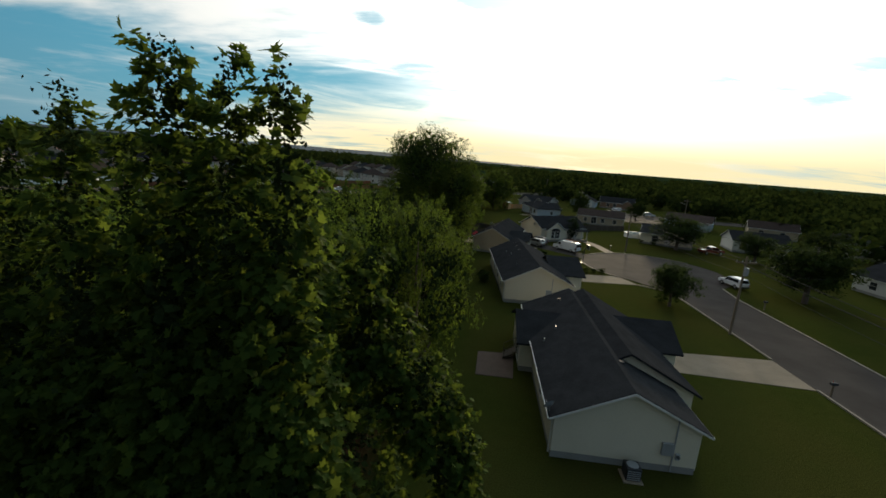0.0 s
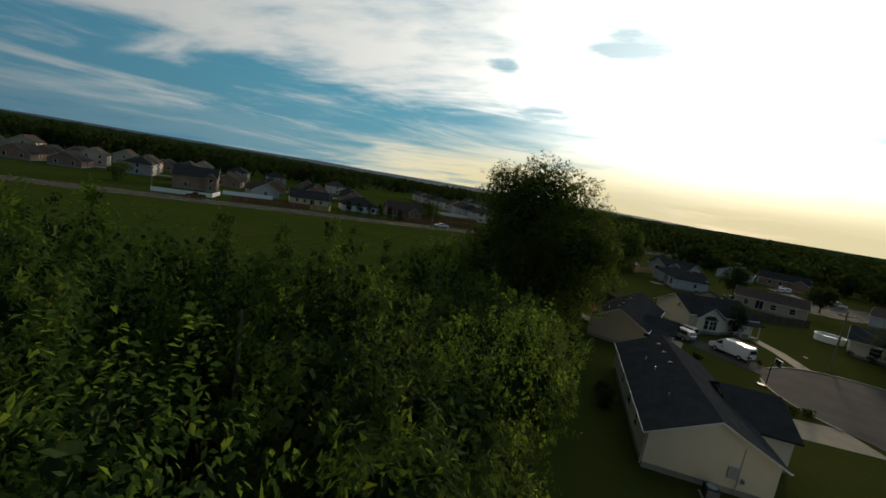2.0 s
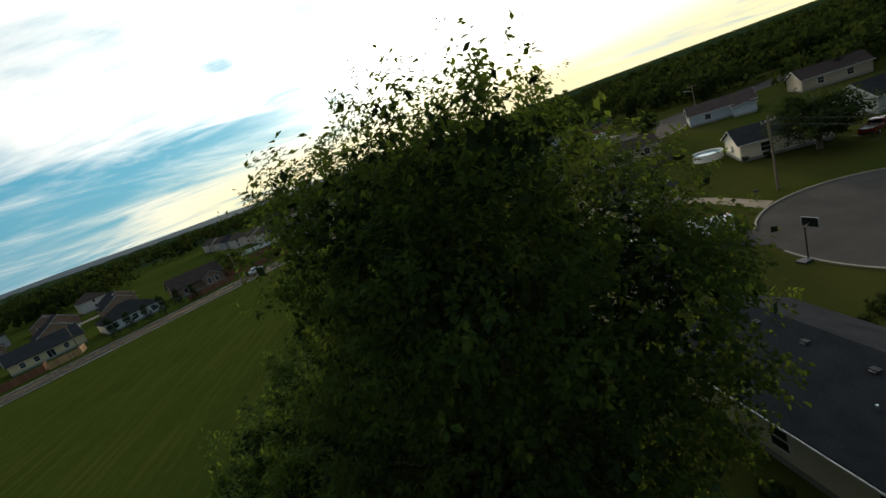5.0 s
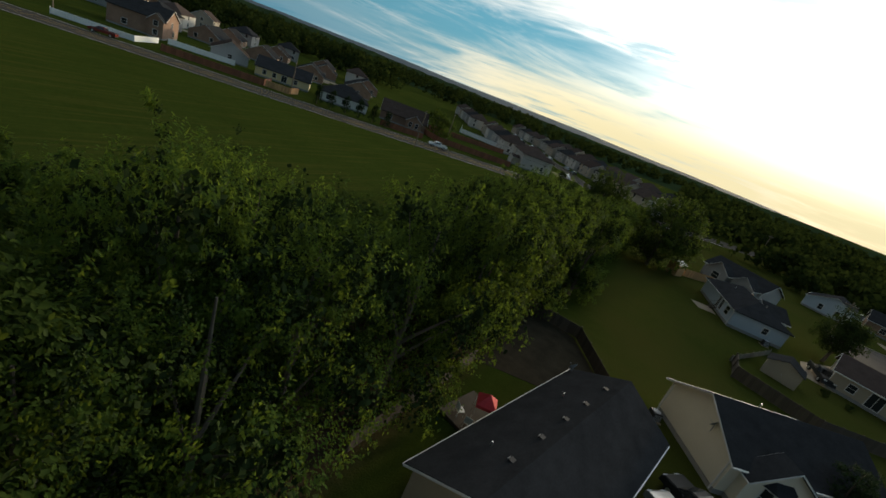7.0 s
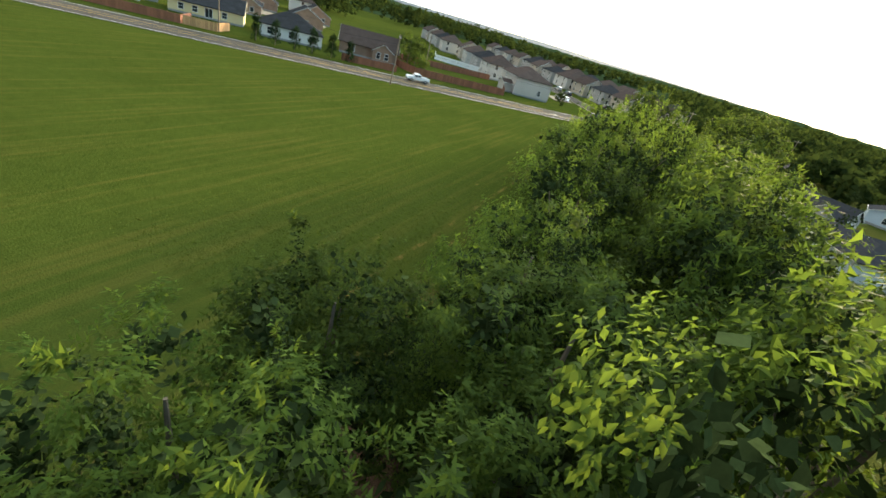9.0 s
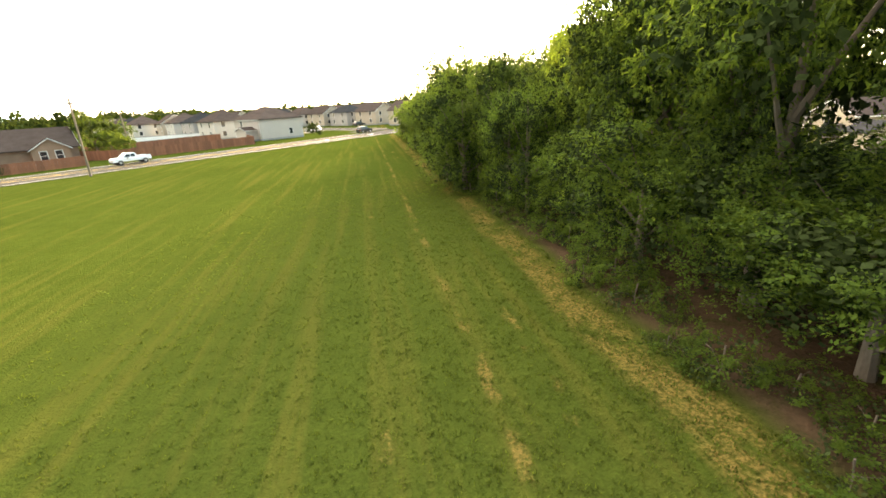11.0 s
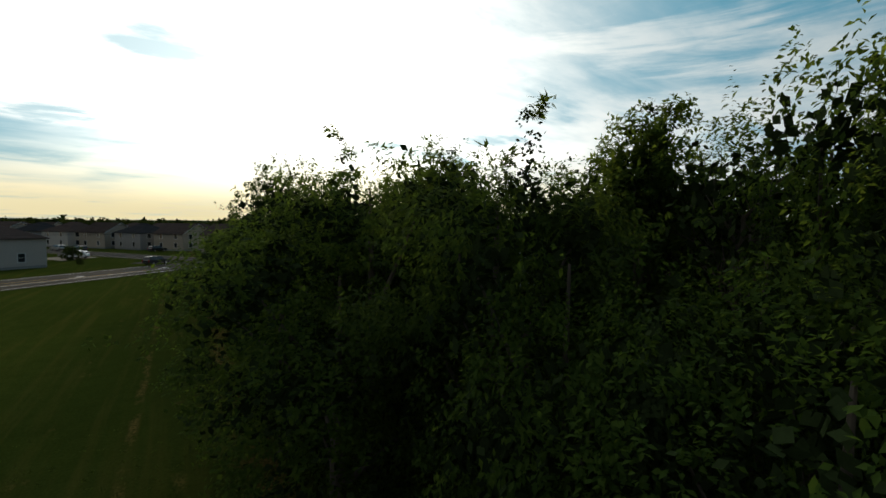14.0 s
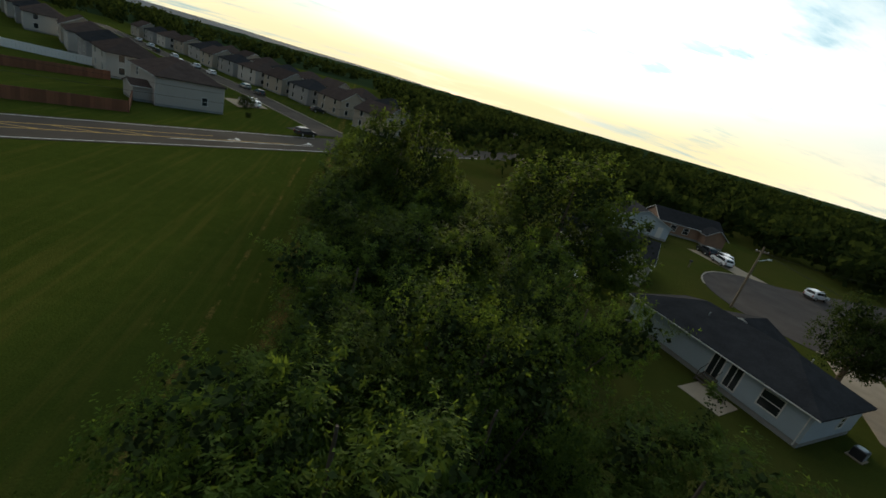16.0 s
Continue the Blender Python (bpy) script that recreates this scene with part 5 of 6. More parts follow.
    dirs /= np.linalg.norm(dirs, axis=1, keepdims=True)
    # keep those that do not lie deep inside another lobe
    deep = np.zeros(twigs, bool)
    for c, r in zip(cs, rs):
        deep |= np.linalg.norm(pts - c, axis=1) < 0.60 * r
    pts, dirs = pts[~deep], dirs[~deep]
    grow = dirs + np.array([0, 0, 0.55])
    grow /= np.linalg.norm(grow, axis=1, keepdims=True)
    v, f = leaf_mesh(rng, pts, grow, size, per, spread, droop, kind)
    vs, fs, at = [v], [f], len(v)
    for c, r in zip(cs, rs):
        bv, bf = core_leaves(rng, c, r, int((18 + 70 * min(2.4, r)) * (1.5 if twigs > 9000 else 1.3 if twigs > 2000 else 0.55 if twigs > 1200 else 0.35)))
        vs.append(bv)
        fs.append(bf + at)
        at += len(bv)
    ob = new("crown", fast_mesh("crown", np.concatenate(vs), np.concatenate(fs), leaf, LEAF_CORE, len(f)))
    ob.parent = t
    return t


PROTO = {
    "hero": tree_proto("hero", 3, 14.2, 6.4, 1.5, 44, 10500, 5, 0.20, 0.32, 0.05, "maple", LEAF_BROAD, "cone", 0, label="broad-leaved tree with upright leafy shoots",
                       columns=((-3.1, -5.8, 17.5, 9.6, 0.54), (-1.6, -5.8, 18.3, 10.0, 0.54), (-0.5, -5.7, 17.4, 9.2, 0.5), (0.7, -5.8, 19.2, 11.2, 0.62), (1.95, -5.9, 18.85, 10.8, 0.53), (3.0, -5.9, 18.7, 11.0, 0.62), (2.3, -3.0, 16.6, 6.0, 0.66),
                                (3.6, -1.6, 14.5, 4.0, 0.75), (4.6, -1.3, 12.3, 3.5, 0.75), (5.5, -1.2, 11.0, 3.5, 0.75), (6.3, -1.0, 9.7, 3.5, 0.75), (7.0, -0.8, 8.1, 3.5, 0.75))),
    "big": tree_proto("big", 5, 19.3, 6.5, 2.0, 58, 17500, 9, 0.175, 0.5, 0.12, "oval", LEAF_DARK, "round", 0, 0.45, label="tall dark tree that stands over the hedgerow"),
}
for key, seed, high, wide, base, n_lobes, blade, leaf, shape, tips, text in (
        ("a", 11, 11.5, 4.0, 0.6, 19, "narrow", LEAF, "hedge", 6, "dense green hedgerow tree with drooping narrow leaves"),
        ("b", 12, 11.0, 4.4, 0.8, 18, "oval", LEAF, "round", 3, "rounded green tree in the hedgerow"),
        ("c", 13, 12.0, 3.8, 0.5, 19, "narrow", LEAF_DARK, "vase", 7, "dense dark green hedgerow tree"),
        ("d", 14, 10.2, 4.2, 0.4, 17, "oval", LEAF, "hedge", 4, "vine-covered green hedgerow tree")):
    slim = blade == "narrow"
    PROTO[key + "_close"] = tree_proto(key, seed, high, wide, base, n_lobes, 2900, 11 if slim else 7, 0.17 if slim else 0.145, 0.5, 0.22, "slim" if slim else blade, leaf, shape, min(tips, 2), label=text)
    PROTO[key] = tree_proto(key, seed, high, wide, base, n_lobes, 2300, 7, 0.25, 0.7, 0.22, "slim" if slim else "tuft", leaf, shape, tips, label=text)
    PROTO[key + "_far"] = tree_proto(key, seed, high, wide, base, n_lobes, 900, 5, 0.52, 0.95, 0.28, "tuft", leaf, shape, tips, label=text)
PROTO["ivy"] = tree_proto("ivy", 23, 11.2, 1.25, 5.5, 34, 2600, 7, 0.14, 0.3, 0.1, "oval", LEAF, "hedge", 0, 0.14, label="ivy-covered stump that stands out of the hedgerow")
PROTO["dome"] = tree_proto("dome", 25, 13.8, 7.4, 0.8, 46, 5200, 7, 0.36, 0.7, 0.15, "tuft", LEAF_DARK, "round", 0, 0.4, label="broad rounded dark green tree at the end of the hedgerow")
PROTO["scrub"] = tree_proto("scrub", 19, 1.3, 1.7, 0.05, 14, 330, 6, 0.15, 0.45, 0.1, "oval", LEAF, "hedge", 0, 0.04, label="scrubby green undergrowth at the hedgerow edge")
PROTO["yew"] = tree_proto("yew", 24, 5.6, 1.45, 0.1, 34, 2200, 7, 0.13, 0.3, 0.0, "slim", LEAF_YEW, "hedge", 0, 0.12, label="dark columnar evergreen beside the bay window")
PROTO["round"] = tree_proto("round", 15, 8.0, 3.6, 1.6, 20, 2600, 6, 0.22, 0.5, 0.1, "oval", LEAF_GARDEN, "round", 0, label="round leafy tree in a garden")
PROTO["far"] = tree_proto("far", 16, 11.0, 5.0, 0.8, 18, 900, 5, 0.55, 0.9, 0.1, "tuft", LEAF_DARK, "round", 0, label="leafy tree between the houses")
PROTO["bush"] = tree_proto("bush", 17, 1.8, 1.3, 0.1, 9, 420, 6, 0.17, 0.3, 0.1, "oval", LEAF_GARDEN, "round", 0, 0.05, label="low green bush on the ground")
PROTO["cone"] = tree_proto("cone", 18, 5.2, 1.6, 0.2, 26, 900, 6, 0.22, 0.35, 0.0, "narrow", LEAF_YEW, "cone", 0, 0.12, label="dark conical evergreen on a lawn")


def plant(kind, x, y, height=1.0, spread=1.0, label="", turn=None):
    rng = random.Random(int(x * 91 + y * 37) & 0xFFFF)
    p = PROTO[kind]
    m = pose(x, y, 0, 0, 0, rng.uniform(0, 360) if turn is None else turn) @ Matrix.Diagonal((spread, spread, height, 1))
    t = copy_thing(p, m)
    if label:
        t["label"] = label
    return t


plant("hero", -2.5, -11.0, 1.0, 1.0, turn=0)
plant("big", -4.2, 38.6, 1.14, 1.12, turn=10)
HEDGE = []
rng_h = random.Random(7)
y = -12.0
while y < 180.0:
    left = -15.5 if y < 5 else -9.3 if y < 25 else -14.5 if y < 34 else -18.0 if y < 56 else (-14.0 if y < 68 else -11.2 if y < 104 else -13.0)
    right = 2.8 if y < 2 else 1.6 if y < 20 else 0.4 if y < 30 else (0.0 if y < 62 else (0.8 if y < 80 else 0.8 if y < 96 else 2.4 if y < 112 else 0.4))
    cols = max(2, round((right - left) / 5.2))
    for k in range(cols):
        HEDGE.append((left + (right - left) * (k + 0.5) / cols + rng_h.uniform(-0.7, 0.7), y + rng_h.uniform(-1.4, 1.4)))
    y += 5.2
def hedge_height(x, yy):
    """How high the row grows: tall at its near end, lower towards the road and on the field side."""
    level = lambda *knots: float(np.interp(yy, [k[0] for k in knots], [k[1] for k in knots]))
    field = level((-12, 14.8), (4, 14.8), (10, 15.8), (20, 14.6), (26, 12.4), (34, 10.8), (46, 11.2), (56, 11.2), (60, 10.6), (66, 9.8), (72, 11.6), (84, 12.6), (97, 12.2), (102, 10.8), (112, 10.8), (125, 9.8), (150, 8.2), (180, 6.4))
    yard = level((-12, 15.6), (0, 15.4), (6, 15.2), (9, 14.4), (15, 13.8), (20, 12.2), (25, 10.4), (33, 10.0), (40, 12.0), (54, 13.8), (66, 14.0), (80, 13.8), (97, 13.0), (104, 11.2), (110, 11.0), (118, 11.2), (126, 10.6), (150, 9.0), (180, 7.0))
    k = min(1.0, max(0.0, (x + 10.0) / 7.0))
    return field * (1 - k) + yard * k


for n, (x, yy) in enumerate(HEDGE):
    if (x + 4.2) ** 2 + (yy - 38.6) ** 2 < 34 or (x + 2.5) ** 2 + (yy + 11.0) ** 2 < 26 or (x > 0.5 and yy < -14) or (x + 7.8) ** 2 + (yy - 98.3) ** 2 < 6 or (x + 10.3) ** 2 + (yy - 102.6) ** 2 < 5:
        continue
    letter = "abcd"[(n * 7 + n // 3) % 4]
    tall = {"a": 11.9, "b": 11.2, "c": 12.4, "d": 10.5}[letter]
    h = hedge_height(x, yy) * rng_h.uniform(0.94, 1.03) / tall
    kind = "_far"
    if yy < 150:
        kind = ""
    if (-12 < yy < 66 and x > -12) or (58 < yy < 114 and x < -6) or (94 < yy < 126 and x < 0):
        kind = "_close"
    plant(letter + kind, x, yy, h, rng_h.uniform(0.8, 1.04))
# taller trees that stand out of the row
plant("b_close", -7.8, 54.6, 1.26, 0.95)
plant("a_close", -6.8, 50.8, 1.28, 0.95)
# lower trees on the field side
for x, yy, h in ((-12.4, 8.4, 1.2), (-12.8, 13.6, 1.08), (-16.4, 8.6, 0.96), (-12.2, 18.8, 0.9), (-16.0, 14.0, 0.78), (-17.2, 3.4, 1.02)):
    plant("abcd"[int(yy) % 4], x, yy, h, 0.95)
# taller trees that close the row
plant("dome", 7.0, 138.4, 1.0, 1.0)
plant("dome", -7.6, 143.0, 0.96, 0.78)
plant("ivy", -6.6, 106.0, 1.02, 0.95)
plant("d_close", -11.4, 104.0, 0.84, 0.62)
plant("b_close", -11.4, 100.6, 0.70, 0.66)
plant("d_close", -9.0, 102.3, 0.86, 0.6)
plant("d_close", -3.8, 103.4, 1.02, 0.7)
plant("d_close", -3.0, 107.2, 1.06, 0.8)
plant("d_close", -7.2, 98.6, 1.32, 0.8)
plant("b_close", -8.8, 94.4, 1.26, 0.9)
plant("d_close", -7.4, 89.6, 1.3, 0.9)
for k in range(8):
    plant("bd"[k % 2] + "_close", -9.6 + 0.7 * math.sin(k * 2.1), 70.5 + 4.1 * k, 0.50 + 0.05 * (k % 3), 0.78)
plant("d_close", -13.2, 110.0, 0.76, 0.9)
plant("b_close", -13.6, 115.2, 0.76, 0.85)
# gardens
plant("round", 37.4, 131.2, 1.15, 1.0)
plant("round", 30.4, 33.2, 0.76, 0.8, "small bushy tree on the front lawn")
plant("round", 53.5, 42.0, 1.2, 1.55)
plant("round", 50.5, 80.5, 1.05, 1.5)
plant("round", 64.0, 73.0, 0.8, 1.1)
plant("round", 61.0, 55.0, 0.6, 0.8)
plant("round", 79.0, 74.0, 1.1, 1.3)
plant("round", 59.0, 136.5, 0.9, 0.9)
plant("yew", 25.6, 80.2, 1.05, 1.05)
for x, yy, k in ((19.6, 47.2, 0.5), (21.0, 47.5, 0.45), (22.4, 47.8, 0.5), (23.8, 48.1, 0.45), (25.2, 48.4, 0.5), (5.2, 36.0, 0.8), (4.9, 38.6, 0.6), (30.2, 35.2, 0.8), (18.4, 46.6, 0.4), (25.6, 65.4, 0.3), (16.4, 58.3, 0.6), (33.4, 112.6, 0.5), (36.0, 111.8, 0.45),
               (-36.7, 220.0, 1.6), (-39.7, 206.0, 1.1), (-41.8, 202.0, 1.1), (-33.5, 207.5, 0.6), (47.0, 85.0, 0.6), (44.6, 87.0, 0.5)):
    plant("bush", x, yy, k, k)
for x, yy, k in ((-88.6, 139.0, 1.0), (-85.6, 142.0, 0.95), (-82.6, 144.6, 1.05), (-79.4, 147.6, 1.0), (-76.2, 150.4, 0.9), (-91.6, 136.2, 1.05)):
    plant("cone", x, yy, k, k)
for x, yy, k in ((-76.0, 178.0, 0.8), (-71.5, 174.5, 0.5), (-67.0, 170.0, 0.4), (-73.0, 182.0, 0.6), (-170.0, 102.0, 0.6), (-160.0, 94.0, 0.55)):
    plant("far", x, yy, k, k)
rng_u = random.Random(5)
for k in range(44):
    q = rng_u.uniform(0.3, 0.75)
    plant("scrub", rng_u.uniform(-13.3, -11.4), 70.5 + 1.35 * k + rng_u.uniform(-0.6, 0.6), q, q * rng_u.uniform(0.8, 1.5))
for p in PROTO.values():
    for o in (*p.children_recursive, p):
        bpy.data.objects.remove(o)

# ---- woods and hills ----
def far_woods():
    """Woods that ring the place: thousands of crowns made of ragged sprays, in one mesh."""
    rng = np.random.default_rng(4)
    spots = []
    while len(spots) < 3000:
        a = rng.uniform(-95, 100)
        r = rng.uniform(95, 760) if rng.random() < 0.75 else rng.uniform(95, 330)
        x, y = r * math.sin(radians(a)), r * math.cos(radians(a)) + 60
        s = (Vector((x, y)) - RA).dot(RD)
        off = (Vector((x, y)) - RA).dot(RN)
        if off > -8:
            # beyond the main road: only past the estate
            if x < 5 and s < 402 and off > 168:
                pass
            elif x < 5 and off < 285:
                continue
            if x >= 5 and off < 14:
                continue
        else:
            if x < 20 or (x < 96 and y < 196) or (60 < x < 190 and 143 < y < 166) or (x < 130 and y < 60):
                continue
            if x < 45 and y < 205:
                continue
        spots.append((x, y, r))
    spots = np.array(spots)
    n, per = len(spots), 60
    high = rng.uniform(11.0, 17.5, n) * np.where(spots[:, 2] < 220, 0.78, 1.0) * np.where((spots[:, 0] < -200) & (spots[:, 2] > 300), 1.0, 0.80)
    wide = rng.uniform(3.4, 6.0, n)
    d = rng.normal(size=(n, per, 3))
    d /= np.linalg.norm(d, axis=2, keepdims=True)
    k = rng.uniform(0.55, 1.05, (n, per, 1))
    p = d * k
    p[:, :, 0] = p[:, :, 0] * wide[:, None] + spots[:, 0:1]
    p[:, :, 1] = p[:, :, 1] * wide[:, None] + spots[:, 1:2]
    p[:, :, 2] = (p[:, :, 2] * 0.47 + 0.52) * high[:, None]
    p = p.reshape(-1, 3)
    m = len(p)
    a = rng.normal(size=(m, 3))
    a /= np.linalg.norm(a, axis=1, keepdims=True)
    b = np.cross(a, rng.normal(size=(m, 3)))
    b /= np.linalg.norm(b, axis=1, keepdims=True) + 1e-9
    s = rng.uniform(0.7, 1.6, (m, 1)) * np.repeat(np.where(spots[:, 2] > 300, 1.25, 0.9), per)[:, None]
    v = np.stack([p - a * s, p + b * s * 0.7 - a * s * 0.2, p + a * s, p - b * s * 0.7 + a * s * 0.2], 1).reshape(-1, 3)
    i = np.arange(m)[:, None] * 4
    f = np.concatenate([i + np.array([[0, 1, 2]]), i + np.array([[0, 2, 3]])], 1).reshape(-1, 3)
    ob = new("woods", fast_mesh("woods", v, f, LEAF_FAR))
    tagged(ob, "dark green woods that ring the houses", "woods", "", "stuff")


far_woods()


def hills():
    """Low hills on the horizon, the far one coloured blue for distance haze."""
    rng = random.Random(9)
    for name, dist, a0, a1, top, seed in (("hill", 3600, -100, 10, 50, 1), ("ridge", 1000, -130, 130, 24, 3)):
        bm = bmesh.new()
        n = 90 if name == "hill" else 420
        front, crest, back = [], [], []
        for k in range(n + 1):
            a = radians(a0 + (a1 - a0) * k / n)
            fade = math.sin(math.pi * k / n) ** 0.5
            h = top * fade * (0.45 + 0.55 * (0.5 + 0.5 * noise.noise((k * 0.11 + seed * 7, seed, 0))))
            if name == "ridge":
                west = 1.0 - min(1.0, max(0.0, (math.degrees(a) + 48) / 26))
                h = top * (0.53 + 0.24 * west + 0.09 * noise.noise((k * 0.06, 3.0, 0)) + 0.09 * noise.noise((k * 0.55, 9.0, 0)) + 0.05 * rng.random())
            for row, dd, z in ((front, dist - 500, -1.0), (crest, dist, h), (back, dist + 400, -1.0)):
                row.append(bm.verts.new((dd * math.sin(a), dd * math.cos(a), z)))
        for k in range(n):
            bm.faces.new((front[k], front[k + 1], crest[k + 1], crest[k]))
            bm.faces.new((crest[k], crest[k + 1], back[k + 1], back[k]))
        bmesh.ops.recalc_face_normals(bm, faces=bm.faces)
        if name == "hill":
            tagged(part(name, bm, HILL), "hill on the horizon with distance haze put into its blue colour", "hill", "", "structure")
        else:
            tagged(part(name, bm, RIDGE), "dark wooded ridge beyond the houses", "hill", "", "structure")


hills()

# ---- poles, wires, fences, yard things ----
def utility_pole(at, high, turn=0.0, lamp=False, transformer=False, lean=0.0, label="weathered wooden utility pole with crossarm"):
    t = empty("utility_pole", label, "utility pole", "utility poles")
    part("post", rod(bmesh.new(), (0, 0, -0.2), (0, 0, high), 0.16, 0.11, 10), POLE_WOOD, t)
    arm = part("crossarm", boxed(-1.1, -0.06, high - 0.75, 1.1, 0.06, high - 0.6), POLE_WOOD, t)
    for x in (-1.0, -0.4, 0.4, 1.0):
        part("insulator", rod(bmesh.new(), (x, 0, high - 0.6), (x, 0, high - 0.42), 0.045, 0.035), GREY_METAL, arm)
    if transformer:
        part("transformer", rod(bmesh.new(), (0, -0.38, high - 2.1), (0, -0.38, high - 1.2), 0.24, 0.24, 14), GREY_METAL, t)
    if lamp:
        part("lamp_arm", rod(bmesh.new(), (0, 0, high - 2.0), (1.7, 0, high - 1.5), 0.035), STEEL, t)
        part("lamp_head", boxed(1.6, -0.12, high - 1.58, 2.2, 0.12, high - 1.42, bevel=0.03), STEEL, t)
    t.matrix_basis = pose(at[0], at[1], 0, lean, 0, turn)
    return t


def wire(a, b, sag=0.6, label="black overhead power line"):
    cu = bpy.data.curves.new("power_line", "CURVE")
    cu.dimensions, cu.bevel_depth, cu.bevel_resolution = "3D", 0.018, 1
    sp = cu.splines.new("POLY")
    n = 12
    sp.points.add(n)
    for k in range(n + 1):
        u = k / n
        p = Vector(a).lerp(Vector(b), u)
        sp.points[k].co = (p.x, p.y, p.z - sag * 4 * u * (1 - u), 1)
    cu.materials.append(RUBBER)
    return tagged(new("power_line", cu), label, "power line", "power lines")


utility_pole((33.7, 24.5), 9.2, 0, transformer=True)
utility_pole((36.2, 72.0), 9.0, 10)
utility_pole((35.4, -24.0), 9.2, 0)
utility_pole((41.2, 147.6), 9.0, 0, lamp=True, label="wooden pole with street lamp arm")
utility_pole((80.0, 146.0), 9.0, 150, lamp=True, label="wooden pole with street lamp arm")
utility_pole((-58.4, 142.0), 10.1, ROAD_TURN + 90, lean=1.5)
utility_pole((-69.4, 177.0), 10.0, ROAD_TURN + 90)
utility_pole((-97.0, 131.0), 9.4, ROAD_TURN + 90)
utility_pole((-139.0, 92.0), 9.4, ROAD_TURN + 90)
utility_pole((4.0, 212.0), 10.0, ROAD_TURN + 90)
utility_pole((40.0, 243.0), 10.0, ROAD_TURN + 90)
for z in (8.7, 8.65, 7.2):
    for x in ((-1.0, 1.0) if z > 8 else (0.0,)):
        wire((33.7 + x, 24.5, z), (36.2 + x, 72.0, z - 0.2), 0.9)
        wire((35.4 + x, -24.0, z), (33.7 + x, 24.5, z), 0.9)
wire((36.2, 72.0, 8.3), (41.2, 147.6, 8.3), 1.2)
wire((36.2, 72.0, 7.6), (69.0, 86.0, 3.4), 0.7)
wire((33.7, 24.5, 7.6), (53.0, 46.0, 6.0), 0.6)
wire((33.7, 24.5, 7.6), (71.0, 50.0, 3.4), 0.6)
wire((41.2, 147.6, 8.3), (80.0, 146.0, 8.3), 0.8)
for z in (9.5, 8.2):
    wire((-58.4, 142.0, z), (4.0, 212.0, z - 0.1), 1.6)
    wire((4.0, 212.0, z - 0.1), (40.0, 243.0, z), 1.0)
    wire((-97.0, 131.0, z - 0.7), (-58.4, 142.0, z), 0.9)


def fence(points, high, material, label, group="fences", board=0.22, rails=True):
    """A board fence along points: each board and post a piece of its own."""
    t = empty("fence", label, "fence", group)
    meshes = {}
    bm = boxed(-board / 2 + 0.006, -0.012, 0.04, board / 2 - 0.006, 0.012, high, bevel=0.0)
    bd = bpy.data.meshes.new("board")
    bm.to_mesh(bd)
    bm.free()
    bd.materials.append(material)
    bm = boxed(-0.055, -0.055, 0, 0.055, 0.055, high + 0.08)
    ps = bpy.data.meshes.new("post")
    bm.to_mesh(ps)
    bm.free()
    ps.materials.append(material)
    for (ax, ay), (bx, by) in zip(points, points[1:]):
        d = Vector((bx - ax, by - ay))
        turn = math.atan2(d.y, d.x)
        n = max(1, int(d.length / board))
        for k in range(n):
            o = new("board", bd)
            o.parent = t
            u = (k + 0.5) / n
            o.matrix_basis = Matrix.Translation((ax + d.x * u, ay + d.y * u, 0)) @ Matrix.Rotation(turn, 4, "Z")
        m = max(1, round(d.length / 2.4))
        for k in range(m + 1):
            o = new("post", ps)
            o.parent = t
            u = k / m
            o.matrix_basis = Matrix.Translation((ax + d.x * u, ay + d.y * u, 0)) @ Matrix.Rotation(turn, 4, "Z") @ Matrix.Translation((0, 0.075, 0))
        s = Vector((-d.y, d.x)).normalized()
        for z in (0.35, high - 0.3):
            bm = bmesh.new()
            p0, p1 = Vector((ax, ay)) + s * 0.014, Vector((bx, by)) + s * 0.014
            q0, q1 = Vector((ax, ay)) + s * 0.05, Vector((bx, by)) + s * 0.05
            prism(bm, [tuple(p0), tuple(p1), tuple(q1), tuple(q0)], 2, z, z + 0.09)
            part("rail", bm, material, t)
    return t


def R(s, off):
    """A point s metres along the main road from the end of the hedgerow and off metres beyond its near edge."""
    p = Vector((-14.0, 190.6)) + RD * s + RN * off
    return (p.x, p.y)


fence([R(-62, 44), R(-54, 21), R(-27, 19), R(-22, 30)], 1.85, FENCE_WOOD, "red-brown board fence round a back yard", board=0.45)
fence([R(-70, 45), R(-18, 50)], 1.85, FENCE_WOOD, "red-brown board fence between two yards", board=0.45)
fence([R(-74, 17), R(-60, 17)], 1.7, FENCE_WOOD, "red-brown board fence beside the road", board=0.45)
fence([R(-134, 18), R(-108, 16.5), R(-107, 24)], 1.8, FENCE_WOOD, "dark red-brown board fence", board=0.6)
fence([R(-107.5, 16.5), R(-101, 16.5), R(-99, 22)], 1.8, FENCE_TAN, "new tan board fence beside the road", board=0.45)
fence([R(-158, 18), R(-140, 18), R(-138.5, 30)], 1.5, VINYL, "white vinyl fence round a garden", board=0.6)
fence([R(-138, 36), R(-120, 38)], 1.6, VINYL, "white vinyl fence round a garden", board=0.6)
fence([(-98.0, 238.0), (-90.0, 222.5), (-66.0, 229.5)], 1.9, VINYL, "pale vinyl fence behind the back yard", board=0.6)
fence([(21.4, 106.4), (27.6, 118.6)], 0.9, FENCE_PALE, "pale wooden fence in a garden", board=0.4)
fence([(21.2, 101.0), (29.4, 98.4), (46.0, 106.4)], 1.6, FENCE_GREY, "weathered dark board fence on grass", board=0.4)
